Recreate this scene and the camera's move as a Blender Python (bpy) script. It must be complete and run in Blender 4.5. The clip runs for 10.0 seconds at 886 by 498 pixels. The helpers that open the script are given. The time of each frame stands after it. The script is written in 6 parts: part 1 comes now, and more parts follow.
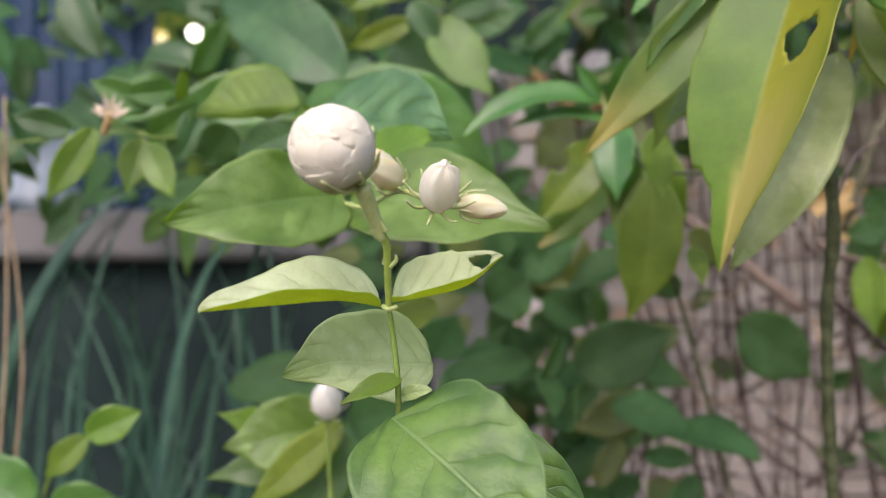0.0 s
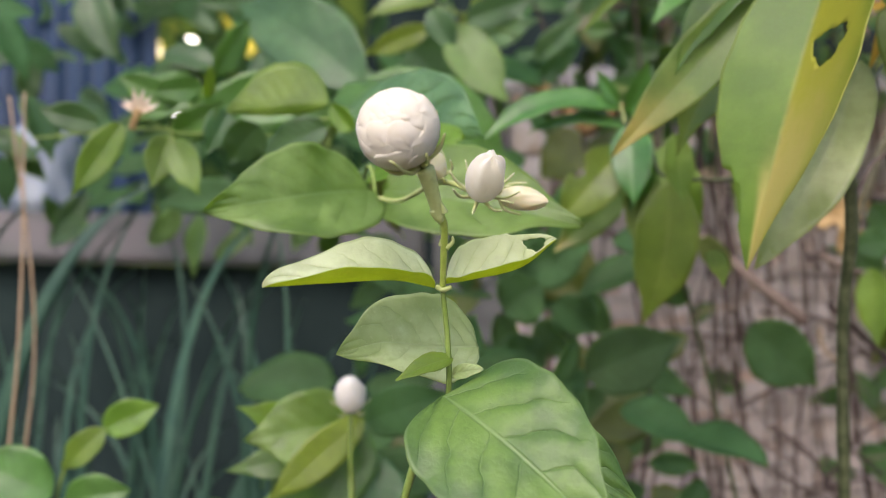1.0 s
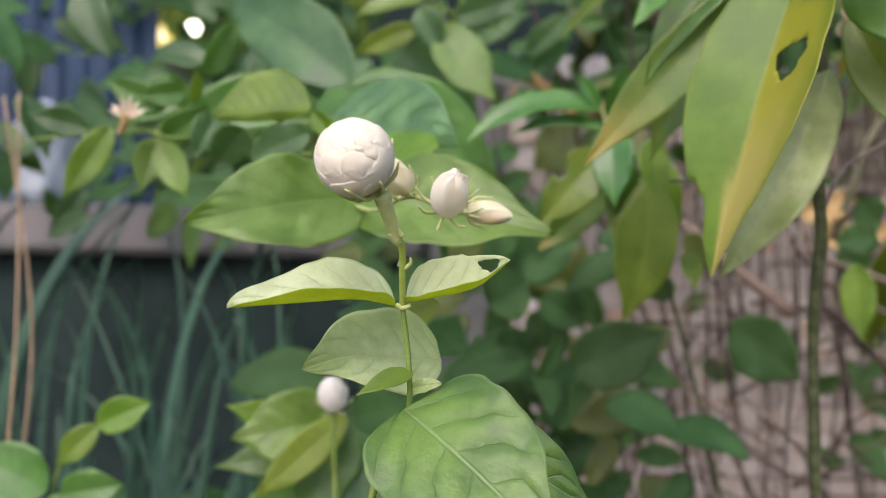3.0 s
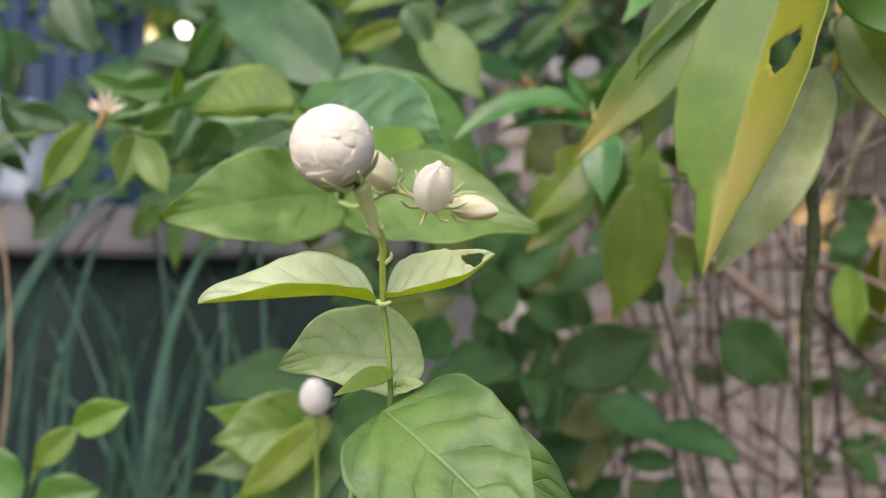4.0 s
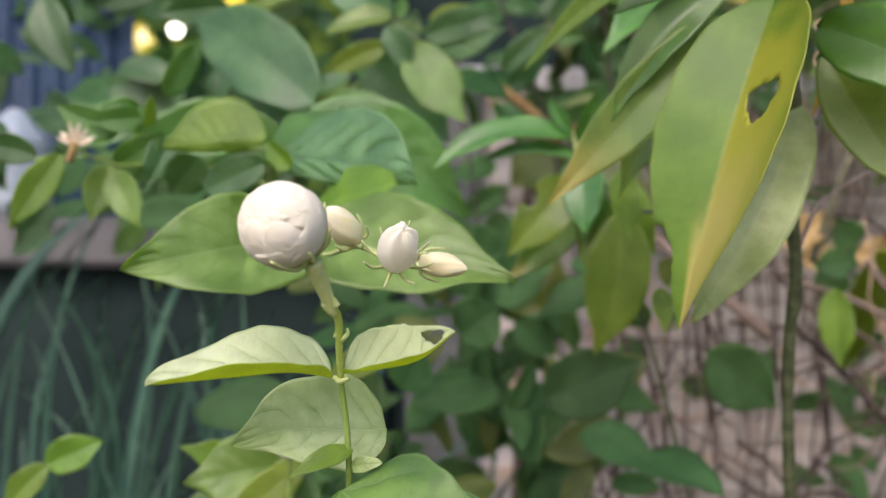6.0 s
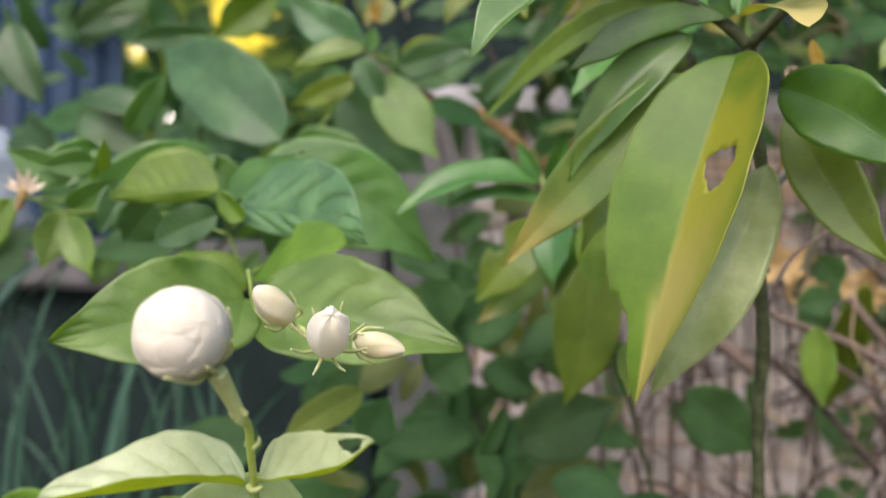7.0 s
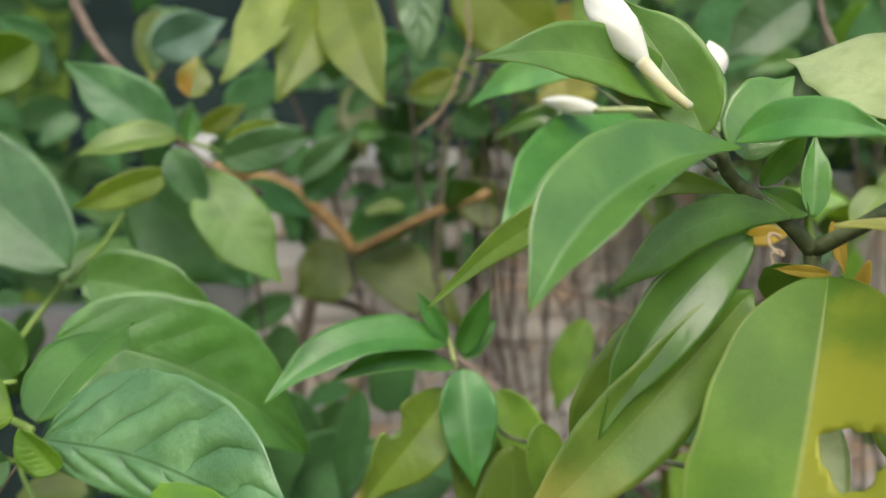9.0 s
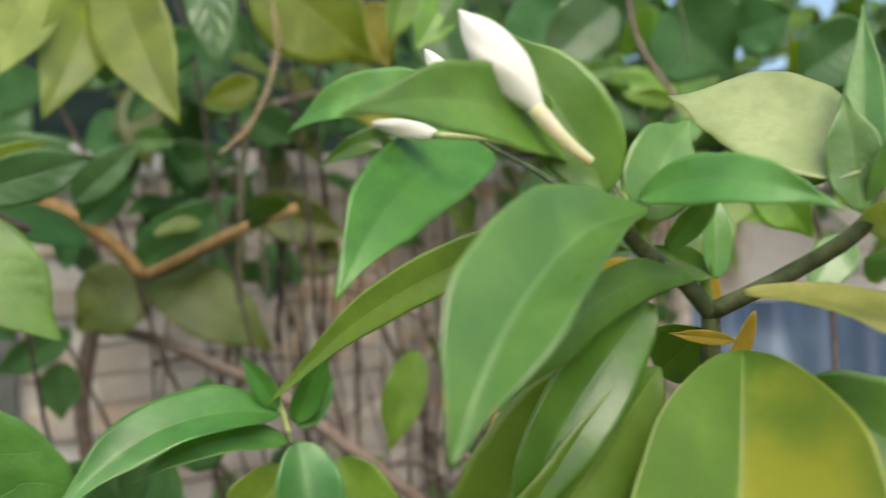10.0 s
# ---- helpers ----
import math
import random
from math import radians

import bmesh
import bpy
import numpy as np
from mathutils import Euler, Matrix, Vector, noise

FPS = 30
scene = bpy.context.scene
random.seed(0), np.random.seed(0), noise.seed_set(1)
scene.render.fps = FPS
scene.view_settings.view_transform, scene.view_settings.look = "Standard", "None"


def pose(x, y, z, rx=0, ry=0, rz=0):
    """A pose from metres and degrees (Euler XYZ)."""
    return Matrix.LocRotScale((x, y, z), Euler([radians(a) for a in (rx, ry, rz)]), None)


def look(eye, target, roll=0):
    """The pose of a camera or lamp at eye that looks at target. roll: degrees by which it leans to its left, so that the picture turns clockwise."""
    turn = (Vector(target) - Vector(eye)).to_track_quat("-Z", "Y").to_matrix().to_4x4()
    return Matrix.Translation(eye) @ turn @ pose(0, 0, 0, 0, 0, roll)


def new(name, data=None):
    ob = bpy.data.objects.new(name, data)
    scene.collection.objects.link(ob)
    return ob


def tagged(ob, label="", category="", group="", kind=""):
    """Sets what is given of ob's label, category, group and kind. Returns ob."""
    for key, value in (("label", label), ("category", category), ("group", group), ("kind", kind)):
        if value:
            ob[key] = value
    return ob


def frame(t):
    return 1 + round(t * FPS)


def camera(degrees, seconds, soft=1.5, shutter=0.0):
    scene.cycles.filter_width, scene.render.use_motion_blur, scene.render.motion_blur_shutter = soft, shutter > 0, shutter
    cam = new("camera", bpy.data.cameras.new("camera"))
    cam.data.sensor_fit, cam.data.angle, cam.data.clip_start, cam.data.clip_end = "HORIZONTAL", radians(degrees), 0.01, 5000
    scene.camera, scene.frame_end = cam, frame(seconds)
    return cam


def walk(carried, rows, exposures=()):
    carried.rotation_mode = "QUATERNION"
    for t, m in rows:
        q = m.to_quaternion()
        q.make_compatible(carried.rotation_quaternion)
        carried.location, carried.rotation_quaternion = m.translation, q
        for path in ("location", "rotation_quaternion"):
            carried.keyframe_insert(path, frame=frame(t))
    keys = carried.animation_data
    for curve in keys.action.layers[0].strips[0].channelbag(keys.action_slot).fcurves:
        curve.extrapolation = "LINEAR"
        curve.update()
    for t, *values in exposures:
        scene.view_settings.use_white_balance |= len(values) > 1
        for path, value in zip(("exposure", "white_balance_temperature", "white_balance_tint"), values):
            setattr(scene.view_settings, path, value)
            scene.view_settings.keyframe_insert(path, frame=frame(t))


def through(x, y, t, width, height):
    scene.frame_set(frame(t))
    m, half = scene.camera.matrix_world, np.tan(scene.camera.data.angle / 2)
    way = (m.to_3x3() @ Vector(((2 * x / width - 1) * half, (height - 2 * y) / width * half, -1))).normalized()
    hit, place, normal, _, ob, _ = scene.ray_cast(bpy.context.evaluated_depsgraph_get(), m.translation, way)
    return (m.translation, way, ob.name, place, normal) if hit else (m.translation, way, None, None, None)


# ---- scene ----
EXPOSURE = 0.12
cam = camera(56.0, 10.0, 0.9, 0.4)
cam.data.dof.use_dof = True
cam.data.dof.focus_distance = 0.315
cam.data.dof.aperture_fstop = 7.0
# seconds, place in metres, turn in degrees
ROWS = [
    (0, -0.0000, -0.0000, 0.8000, 90.20, 0.00, 0.00),
    (0.5, -0.0056, 0.0012, 0.7998, 90.30, -0.57, 0.02),
    (1, -0.0231, -0.0096, 0.7880, 91.29, -1.13, -0.77),
    (1.5, -0.0190, -0.0115, 0.8045, 90.32, -1.19, -0.47),
    (2, -0.0123, -0.0235, 0.7993, 90.58, -0.91, -0.28),
    (2.5, -0.0080, -0.0263, 0.8032, 89.98, -0.91, -0.12),
    (4, -0.0029, -0.0095, 0.7981, 90.44, -1.13, -1.00),
    (4.5, 0.0006, -0.0112, 0.8011, 90.19, -1.02, -0.95),
    (5, 0.0040, -0.0110, 0.8076, 90.25, -0.93, -1.17),
    (6.5, 0.0193, 0.0108, 0.8385, 90.21, -1.03, -1.37),
    (7, 0.0340, 0.0197, 0.8556, 90.68, -1.01, -1.45),
    (7.5, 0.0295, 0.0373, 0.8758, 91.49, -1.18, -3.32),
    (8, 0.0087, 0.0732, 0.9054, 91.73, -1.05, -8.25),
    (8.5, -0.0059, 0.1177, 0.9309, 91.97, -0.54, -12.48),
    (9, -0.0468, 0.1776, 0.9548, 91.75, -0.40, -19.76),
    (9.5, -0.0664, 0.2275, 0.9745, 91.63, 1.47, -28.64),
    (10, -0.0428, 0.2442, 0.9883, 90.55, 2.53, -34.20),
]
walk(cam, [(t, pose(x, y, z, rx, ry, rz)) for t, x, y, z, rx, ry, rz in ROWS], exposures=[(0.0, EXPOSURE - 0.02, 6330, 22), (7.0, EXPOSURE, 6380, 19), (8.0, EXPOSURE - 0.03, 6430, 10), (9.5, EXPOSURE + 0.01, 6550, 5), (10.0, EXPOSURE + 0.01, 6630, 6)])

# ---- light: open shade under a bright hazy sky ----
world = bpy.data.worlds.new("world")
scene.world = world
world.use_nodes = True
sky = world.node_tree.nodes.new("ShaderNodeTexSky")
sky.sky_type = "NISHITA"
sky.sun_disc = False
sky.sun_elevation = radians(47)
sky.sun_rotation = radians(201)
sky.air_density, sky.dust_density = 1.0, 4.0
back = world.node_tree.nodes["Background"]
back.inputs["Strength"].default_value = 0.245
world.node_tree.links.new(sky.outputs[0], back.inputs["Color"])
sun = new("sun", bpy.data.lights.new("sun", "SUN"))
sun.data.energy = 1.1
sun.data.angle = radians(35)
sun.data.color = (1.0, 0.95, 0.86)
sun.matrix_basis = look((-0.6, -1.5, 3.0), (0.2, 0.6, 0.6))

# ---- building helpers ----
def link_mesh(name, verts, faces, mat, parent=None, loc=(0, 0, 0), uv=None, smooth=True, label=""):
    me = bpy.data.meshes.new(name)
    me.from_pydata([tuple(v) for v in verts], [], faces)
    if uv is not None:
        layer = me.uv_layers.new(name="UVMap")
        layer.data.foreach_set("uv", np.array([uv[i] for f in faces for i in f], dtype=float).ravel())
    if smooth:
        me.polygons.foreach_set("use_smooth", [True] * len(me.polygons))
    me.materials.append(mat)
    me.update()
    ob = new(name, me)
    ob.location = loc
    if parent is not None:
        ob.parent = parent
        ob.location = Vector(loc) - WORLD_OF[parent.name]
    WORLD_OF[ob.name] = Vector(loc)
    if label:
        tagged(ob, label)
    return ob


WORLD_OF = {}


def thing(name, at, label, category, group="", kind=""):
    ob = new(name)
    ob.empty_display_size = 0.02
    ob.location = at
    WORLD_OF[ob.name] = Vector(at)
    return tagged(ob, label, category, group, kind)


def part(name, bm, material, parent, label="", loc=(0, 0, 0)):
    me = bpy.data.meshes.new(name)
    bm.to_mesh(me)
    bm.free()
    me.materials.append(material)
    ob = new(name, me)
    ob.location = Vector(loc)
    if parent is not None:
        ob.parent = parent
        ob.location = Vector(loc) - WORLD_OF[parent.name]
    WORLD_OF[ob.name] = Vector(loc)
    if label:
        tagged(ob, label)
    return ob


SHAPES = {"ovate": (0.62, 0.92, 0.35), "round": (0.52, 0.68, 0.0), "lance": (0.85, 1.15, 0.3), "oblong": (0.66, 0.78, 0.25), "drip": (0.70, 0.85, 0.32),
          "heart": (0.46, 0.80, 0.30), "willow": (0.95, 0.95, 0.30), "egg": (0.50, 0.62, 0.12)}
VEINS = {}


def leaf_surface(base, tip, width, normal, arch, curl, fold, wave, shape, quilt, seed, droop, count=8.0, mid=(), sides=(1, 1), roll=0.0):
    """The blade as a function of the place along (0 to 1) and across (-1 to 1), and its normal. mid: places on the midrib between base and tip; fold and sides: the
    lift and the width of each half; roll: how far the blade turns about its midrib towards the tip."""
    rnd = random.Random(seed)
    base = Vector(base)
    ax = Vector(tip) - base
    length = ax.length
    ax.normalize()
    n = Vector(normal)
    n = (n - ax * n.dot(ax)).normalized()
    side = ax.cross(n)
    a, b, drip = SHAPES[shape]
    peak = (a / (a + b)) ** a * (b / (a + b)) ** b
    ph, ph2 = rnd.uniform(0, 6), rnd.uniform(0, 6)
    lop, twist = rnd.uniform(-0.06, 0.06), rnd.uniform(-0.28, 0.28) + radians(roll)
    folds = fold if isinstance(fold, tuple) else (fold, fold)
    lifts = [(math.tan(radians(f)), math.cos(radians(f) * 0.6)) if abs(f) < 30 else (math.sin(radians(f)) * 1.05, math.cos(radians(f))) for f in folds]
    rib = smooth_path([base, *mid, tip], 12) if mid else None

    def spine(s):
        if rib:
            k = min(max(s, 0), 1) * (len(rib) - 1)
            i = min(int(k), len(rib) - 2)
            return rib[i].lerp(rib[i + 1], k - i)
        bow = 4 * s * (1 - s) * length
        return base + ax * (length * s) + n * (arch * bow - droop * length * s ** 3) + side * (curl * bow)

    def at(s, u):
        k = 1 if u > 0 else 0
        w = max(width / 2 * (s ** a * (1 - s) ** b) / peak, 0.0004)
        e = min(max((s - 0.66) / 0.26, 0), 1)
        w *= 1 - drip * e * e * (3 - 2 * e)
        w *= 1 + 0.02 * math.sin(s * 17 + ph2) + 0.012 * math.sin(s * 41 + ph)
        w *= (1 + lop * (1 if u > 0 else -1)) * sides[k]
        along = (spine(min(s + 0.03, 1)) - spine(max(s - 0.03, 0))).normalized()
        up = (n - along * n.dot(along)).normalized()
        out = along.cross(up)
        rise, reach = lifts[k]
        h = rise * w * (abs(u) ** 1.25)
        h += wave * width * math.sin(s * 11 + ph + (2.1 if u > 0 else 0)) * u * u
        h += 0.35 * wave * width * math.sin(s * 23 + ph2) * abs(u) ** 3
        p = s * count - abs(u) ** 1.3 * 1.7 + (0.4 if u > 0 else 0)
        h += quilt * width * (0.75 + 0.4 * math.sin(s * 9 + ph2 + u * 2)) * (abs(math.sin(math.pi * p)) ** 0.7 - 0.6) * min(1, abs(u) * 3) * (1 - abs(u) ** 3)
        tw, across = twist * (s - 0.3), u * w * reach
        return spine(s) + out * (across * math.cos(tw) - h * math.sin(tw)) + up * (h * math.cos(tw) + across * math.sin(tw))

    return at, n


def grid_places(nv, nu):
    return [(i / nv, -1 + 2 * j / nu) for i in range(nv + 1) for j in range(nu + 1)]


def eaten(s, u, bite):
    """How far a place lies from the rim of an eaten hole: below 1 is inside."""
    bs, bu, rs, ru = bite
    turn = math.atan2((u - bu) / ru, (s - bs) / rs)
    ragged = 1 + 0.14 * math.sin(3 * turn + bs * 40) + 0.07 * math.sin(7 * turn) + 0.04 * math.sin(13 * turn)
    return math.hypot((s - bs) / rs, (u - bu) / ru) / ragged


def shell(at, n, bites, nv, nu, thick):
    """Closes the blade into a thin shell, with the eaten holes cut out along their rims."""
    st = grid_places(nv, nu)
    k = nu + 1
    faces, gone = [], set()
    for i in range(nv):
        for j in range(nu):
            f = (i * k + j, i * k + j + 1, (i + 1) * k + j + 1, (i + 1) * k + j)
            s, u = (i + 0.5) / nv, -1 + 2 * (j + 0.5) / nu
            if any(eaten(s, u, b) < 1 for b in bites):
                gone.update(f)
            else:
                faces.append(f)
    if bites:
        for q in {q for f in faces for q in f} & gone:
            s, u = st[q]
            b = min(bites, key=lambda c: abs(eaten(s, u, c) - 1))
            r = max(eaten(s, u, b), 0.05)
            st[q] = (min(max(b[0] + (s - b[0]) / r, 0), 1), min(max(b[1] + (u - b[1]) / r, -1), 1))
    pts = [at(s, u) for s, u in st]
    edges = {(f[q], f[(q + 1) % 4]) for f in faces for q in range(4)}
    m = len(pts)
    allp = pts + [p - n * thick for p in pts]
    out = list(faces) + [tuple(q + m for q in reversed(f)) for f in faces]
    for a, b in edges:
        if (b, a) not in edges:
            out.append((b, a, a + m, b + m))
    return allp, out, st


LEAF_COUNT = [0]


def leaf(plant, base, tip, width, normal, mat, arch=0, curl=0, fold=15, wave=0.035, shape="ovate", quilt=0.02,
         nv=26, nu=12, bite=None, name="leaf", label="", droop=0.0, thick=0.0004, petiole=None, mid=(), sides=(1, 1), roll=0.0, under=None):
    LEAF_COUNT[0] += 1
    at, n = leaf_surface(base, tip, width, normal, arch, curl, fold, wave, shape, quilt, LEAF_COUNT[0], droop, VEINS.get(mat.name, 8.0), mid, sides, roll)
    allp, faces, st = shell(at, n, bite or (), nv, nu, thick)
    uv = [(0.5 + u / 2, s) for s, u in st] * 2
    o = Vector(base)
    ob = link_mesh(name, [p - o for p in allp], faces, mat, plant, base, uv, label=label)
    if under:
        ob.data.materials.append(under)
        half = len(allp) // 2
        ob.data.polygons.foreach_set("material_index", [1 if min(f) >= half else 0 for f in faces])
    if petiole:
        tube("petiole", plant, [petiole, tuple((Vector(petiole) + o) / 2 + Vector((0, 0, 0.001))), base], 0.0011, 0.0009, STEM)
    return ob


def smooth_path(points, n):
    p = [Vector(q) for q in points]
    p = [p[0] * 2 - p[1]] + p + [p[-1] * 2 - p[-2]]
    out = []
    for i in range(1, len(p) - 2):
        for k in range(n):
            t = k / n
            a, b, c, d = p[i - 1], p[i], p[i + 1], p[i + 2]
            out.append(0.5 * (2 * b + (c - a) * t + (2 * a - 5 * b + 4 * c - d) * t * t + (3 * b - a - 3 * c + d) * t ** 3))
    out.append(p[-2])
    return out


def tube_data(points, r0, r1, n=6, sides=8, knots=0.0, seed=0, coil=None):
    path = smooth_path(points, n)
    if coil:
        radius, turns = coil
        base = path
        path = []
        for i, q in enumerate(base):
            a = 2 * math.pi * turns * i / len(base)
            path.append(q + Vector((math.cos(a), math.sin(a) * 0.8, math.sin(a))) * radius * (1 - 0.5 * i / len(base)))
    rnd = random.Random(seed)
    verts, faces, uv = [], [], []
    ref = Vector((0.31, 0.53, 0.79))
    for i, q in enumerate(path):
        d = (path[min(i + 1, len(path) - 1)] - path[max(i - 1, 0)]).normalized()
        x = d.cross(ref).normalized()
        y = d.cross(x)
        t = i / (len(path) - 1)
        r = (r0 + (r1 - r0) * t) * (1 + knots * rnd.uniform(-1, 1))
        for k in range(sides):
            a = 2 * math.pi * k / sides
            verts.append(q + x * (r * math.cos(a)) + y * (r * math.sin(a)))
            uv.append((k / sides, t))
    for i in range(len(path) - 1):
        for k in range(sides):
            a, b = i * sides + k, i * sides + (k + 1) % sides
            faces.append((a, b, b + sides, a + sides))
    faces.append(tuple(reversed(range(sides))))
    faces.append(tuple(range((len(path) - 1) * sides, len(path) * sides)))
    return verts, faces, uv


def tube(name, plant, points, r0, r1, mat, n=6, sides=8, knots=0.03, seed=0, coil=None, label=""):
    verts, faces, uv = tube_data(points, r0, r1, n, sides, knots, seed, coil)
    o = Vector(points[0])
    return link_mesh(name, [v - o for v in verts], faces, mat, plant, points[0], uv, label=label)

# ---- materials ----
def nodes_of(name):
    m = bpy.data.materials.new(name)
    m.use_nodes = True
    nt = m.node_tree
    nt.nodes.clear()
    return m, nt, (lambda kind, **kw: add_node(nt, kind, kw))


def add_node(nt, kind, kw):
    n = nt.nodes.new(kind)
    for k, v in kw.items():
        if k == "op":
            n.operation = v
        elif k == "blend":
            n.blend_type = v
        elif k == "data":
            n.data_type = v
    return n


def math_node(nt, op, a, b=None, clamp=False):
    n = nt.nodes.new("ShaderNodeMath")
    n.operation = op
    n.use_clamp = clamp
    for i, v in enumerate((a, b)):
        if v is None:
            continue
        if isinstance(v, (int, float)):
            n.inputs[i].default_value = v
        else:
            nt.links.new(v, n.inputs[i])
    return n.outputs[0]


def mix_col(nt, fac, a, b, blend="MIX"):
    n = nt.nodes.new("ShaderNodeMix")
    n.data_type = "RGBA"
    n.blend_type = blend
    for i, v in ((0, fac), (6, a), (7, b)):
        if isinstance(v, (int, float)):
            n.inputs[i].default_value = v
        elif isinstance(v, tuple):
            n.inputs[i].default_value = (*v, 1)
        else:
            nt.links.new(v, n.inputs[i])
    return n.outputs[2]


def ramp(nt, src, lo, hi):
    n = nt.nodes.new("ShaderNodeMapRange")
    n.inputs[1].default_value, n.inputs[2].default_value = lo, hi
    n.interpolation_type = "SMOOTHSTEP"
    nt.links.new(src, n.inputs[0])
    return n.outputs[0]


def noise_fac(nt, scale, detail=3.0, coord=None, rough=0.55):
    n = nt.nodes.new("ShaderNodeTexNoise")
    n.inputs["Scale"].default_value, n.inputs["Detail"].default_value, n.inputs["Roughness"].default_value = scale, detail, rough
    if coord is not None:
        nt.links.new(coord, n.inputs["Vector"])
    return n.outputs["Fac"]


def leaf_material(name, base, pale, vein, rough=0.34, through=0.3, glow=(0.30, 0.42, 0.05), yellow=None, tip=None, vein_strength=0.5, count=8.0, spread=0.2, spec=0.75, net=0.4, relief=0.42, groove=0.3, puff=0.25, spots=0.0):
    m, nt, _ = nodes_of(name)
    VEINS[name] = count
    base, pale, vein = ((c[0] * k, c[1] * k, c[2] * k) for c, k in ((base, 0.95), (pale, 1.2), (vein, 1.1)))
    tc = nt.nodes.new("ShaderNodeTexCoord")
    sep = nt.nodes.new("ShaderNodeSeparateXYZ")
    nt.links.new(tc.outputs["UV"], sep.inputs[0])
    u, v = sep.outputs[0], sep.outputs[1]
    info = nt.nodes.new("ShaderNodeObjectInfo")
    across = math_node(nt, "MULTIPLY", math_node(nt, "ABSOLUTE", math_node(nt, "SUBTRACT", u, 0.5)), 2.0)
    rightside = math_node(nt, "MULTIPLY", math_node(nt, "GREATER_THAN", u, 0.5), 0.4)
    run = math_node(nt, "SUBTRACT", math_node(nt, "ADD", math_node(nt, "MULTIPLY", v, count), rightside), math_node(nt, "MULTIPLY", math_node(nt, "POWER", across, 1.3), 1.7))
    stray = noise_fac(nt, 5.0, 2.0, tc.outputs["UV"])
    run = math_node(nt, "ADD", run, math_node(nt, "MULTIPLY", math_node(nt, "SUBTRACT", stray, 0.5), 0.6))
    saw = math_node(nt, "ABSOLUTE", math_node(nt, "SUBTRACT", math_node(nt, "FRACT", run), 0.5))
    fade = ramp(nt, across, 1.0, 0.55)
    lateral = math_node(nt, "MULTIPLY", ramp(nt, saw, 0.462, 0.5), fade)
    midrib = ramp(nt, across, 0.045, 0.010)
    veins = math_node(nt, "MAXIMUM", math_node(nt, "MULTIPLY", lateral, net), midrib)
    pillow = math_node(nt, "SUBTRACT", 1.0, math_node(nt, "POWER", math_node(nt, "MULTIPLY", saw, 2.0), 2.5))
    pillow = math_node(nt, "MULTIPLY", math_node(nt, "MULTIPLY", pillow, ramp(nt, across, 0.0, 0.25)), fade)
    shifted = nt.nodes.new("ShaderNodeVectorMath")
    shifted.operation = "ADD"
    nt.links.new(tc.outputs["Object"], shifted.inputs[0])
    nt.links.new(math_node(nt, "MULTIPLY", info.outputs["Random"], 7.0), shifted.inputs[1])
    blot = noise_fac(nt, 38.0, 3.0, shifted.outputs[0])
    fine = noise_fac(nt, 420.0, 3.0, shifted.outputs[0])
    mottle = noise_fac(nt, 130.0, 4.0, shifted.outputs[0], 0.65)
    cells = nt.nodes.new("ShaderNodeTexVoronoi")
    cells.feature = "DISTANCE_TO_EDGE"
    cells.inputs["Scale"].default_value = 330.0
    nt.links.new(shifted.outputs[0], cells.inputs["Vector"])
    mesh = ramp(nt, cells.outputs["Distance"], 0.10, 0.0)
    col = mix_col(nt, ramp(nt, math_node(nt, "ADD", blot, math_node(nt, "MULTIPLY", math_node(nt, "SUBTRACT", pillow, 0.5), 0.22 * puff)), 0.35, 0.68), base, pale)
    col = mix_col(nt, math_node(nt, "MULTIPLY", ramp(nt, mottle, 0.42, 0.70), 0.45), col, tuple(x * 0.66 for x in base))
    col = mix_col(nt, math_node(nt, "MULTIPLY", mesh, 0.07), col, vein)
    col = mix_col(nt, math_node(nt, "MULTIPLY", ramp(nt, across, 0.94, 1.0), 0.45), col, vein)
    hsv = nt.nodes.new("ShaderNodeHueSaturation")
    nt.links.new(col, hsv.inputs["Color"])
    nt.links.new(math_node(nt, "ADD", 1.0 - spread, math_node(nt, "MULTIPLY", info.outputs["Random"], 2 * spread)), hsv.inputs["Value"])
    nt.links.new(math_node(nt, "ADD", 0.486, math_node(nt, "MULTIPLY", info.outputs["Random"], 0.025)), hsv.inputs["Hue"])
    col = hsv.outputs["Color"]
    if yellow:
        half = ramp(nt, math_node(nt, "ADD", u, math_node(nt, "MULTIPLY", math_node(nt, "SUBTRACT", mottle, 0.5), 0.05)), 0.53, 0.475)
        spill = math_node(nt, "MULTIPLY", ramp(nt, u, 0.66, 0.5), ramp(nt, math_node(nt, "ADD", v, math_node(nt, "MULTIPLY", math_node(nt, "SUBTRACT", blot, 0.5), 0.5)), 0.55, 0.9))
        down = ramp(nt, math_node(nt, "ADD", v, math_node(nt, "MULTIPLY", math_node(nt, "SUBTRACT", blot, 0.5), 0.5)), -0.02, 0.2)
        rim = ramp(nt, math_node(nt, "ADD", u, math_node(nt, "MULTIPLY", math_node(nt, "SUBTRACT", blot, 0.5), 0.35)), -0.12, 0.20)
        patch = math_node(nt, "MAXIMUM", math_node(nt, "MULTIPLY", math_node(nt, "MULTIPLY", half, down), math_node(nt, "ADD", 0.35, math_node(nt, "MULTIPLY", rim, 0.6))), spill)
        bleach = math_node(nt, "MULTIPLY", rim, ramp(nt, math_node(nt, "ADD", v, math_node(nt, "MULTIPLY", math_node(nt, "SUBTRACT", mottle, 0.5), 0.3)), 0.35, 0.75))
        col = mix_col(nt, math_node(nt, "MULTIPLY", patch, 0.95), col, mix_col(nt, bleach, yellow, (0.62, 0.53, 0.17)))
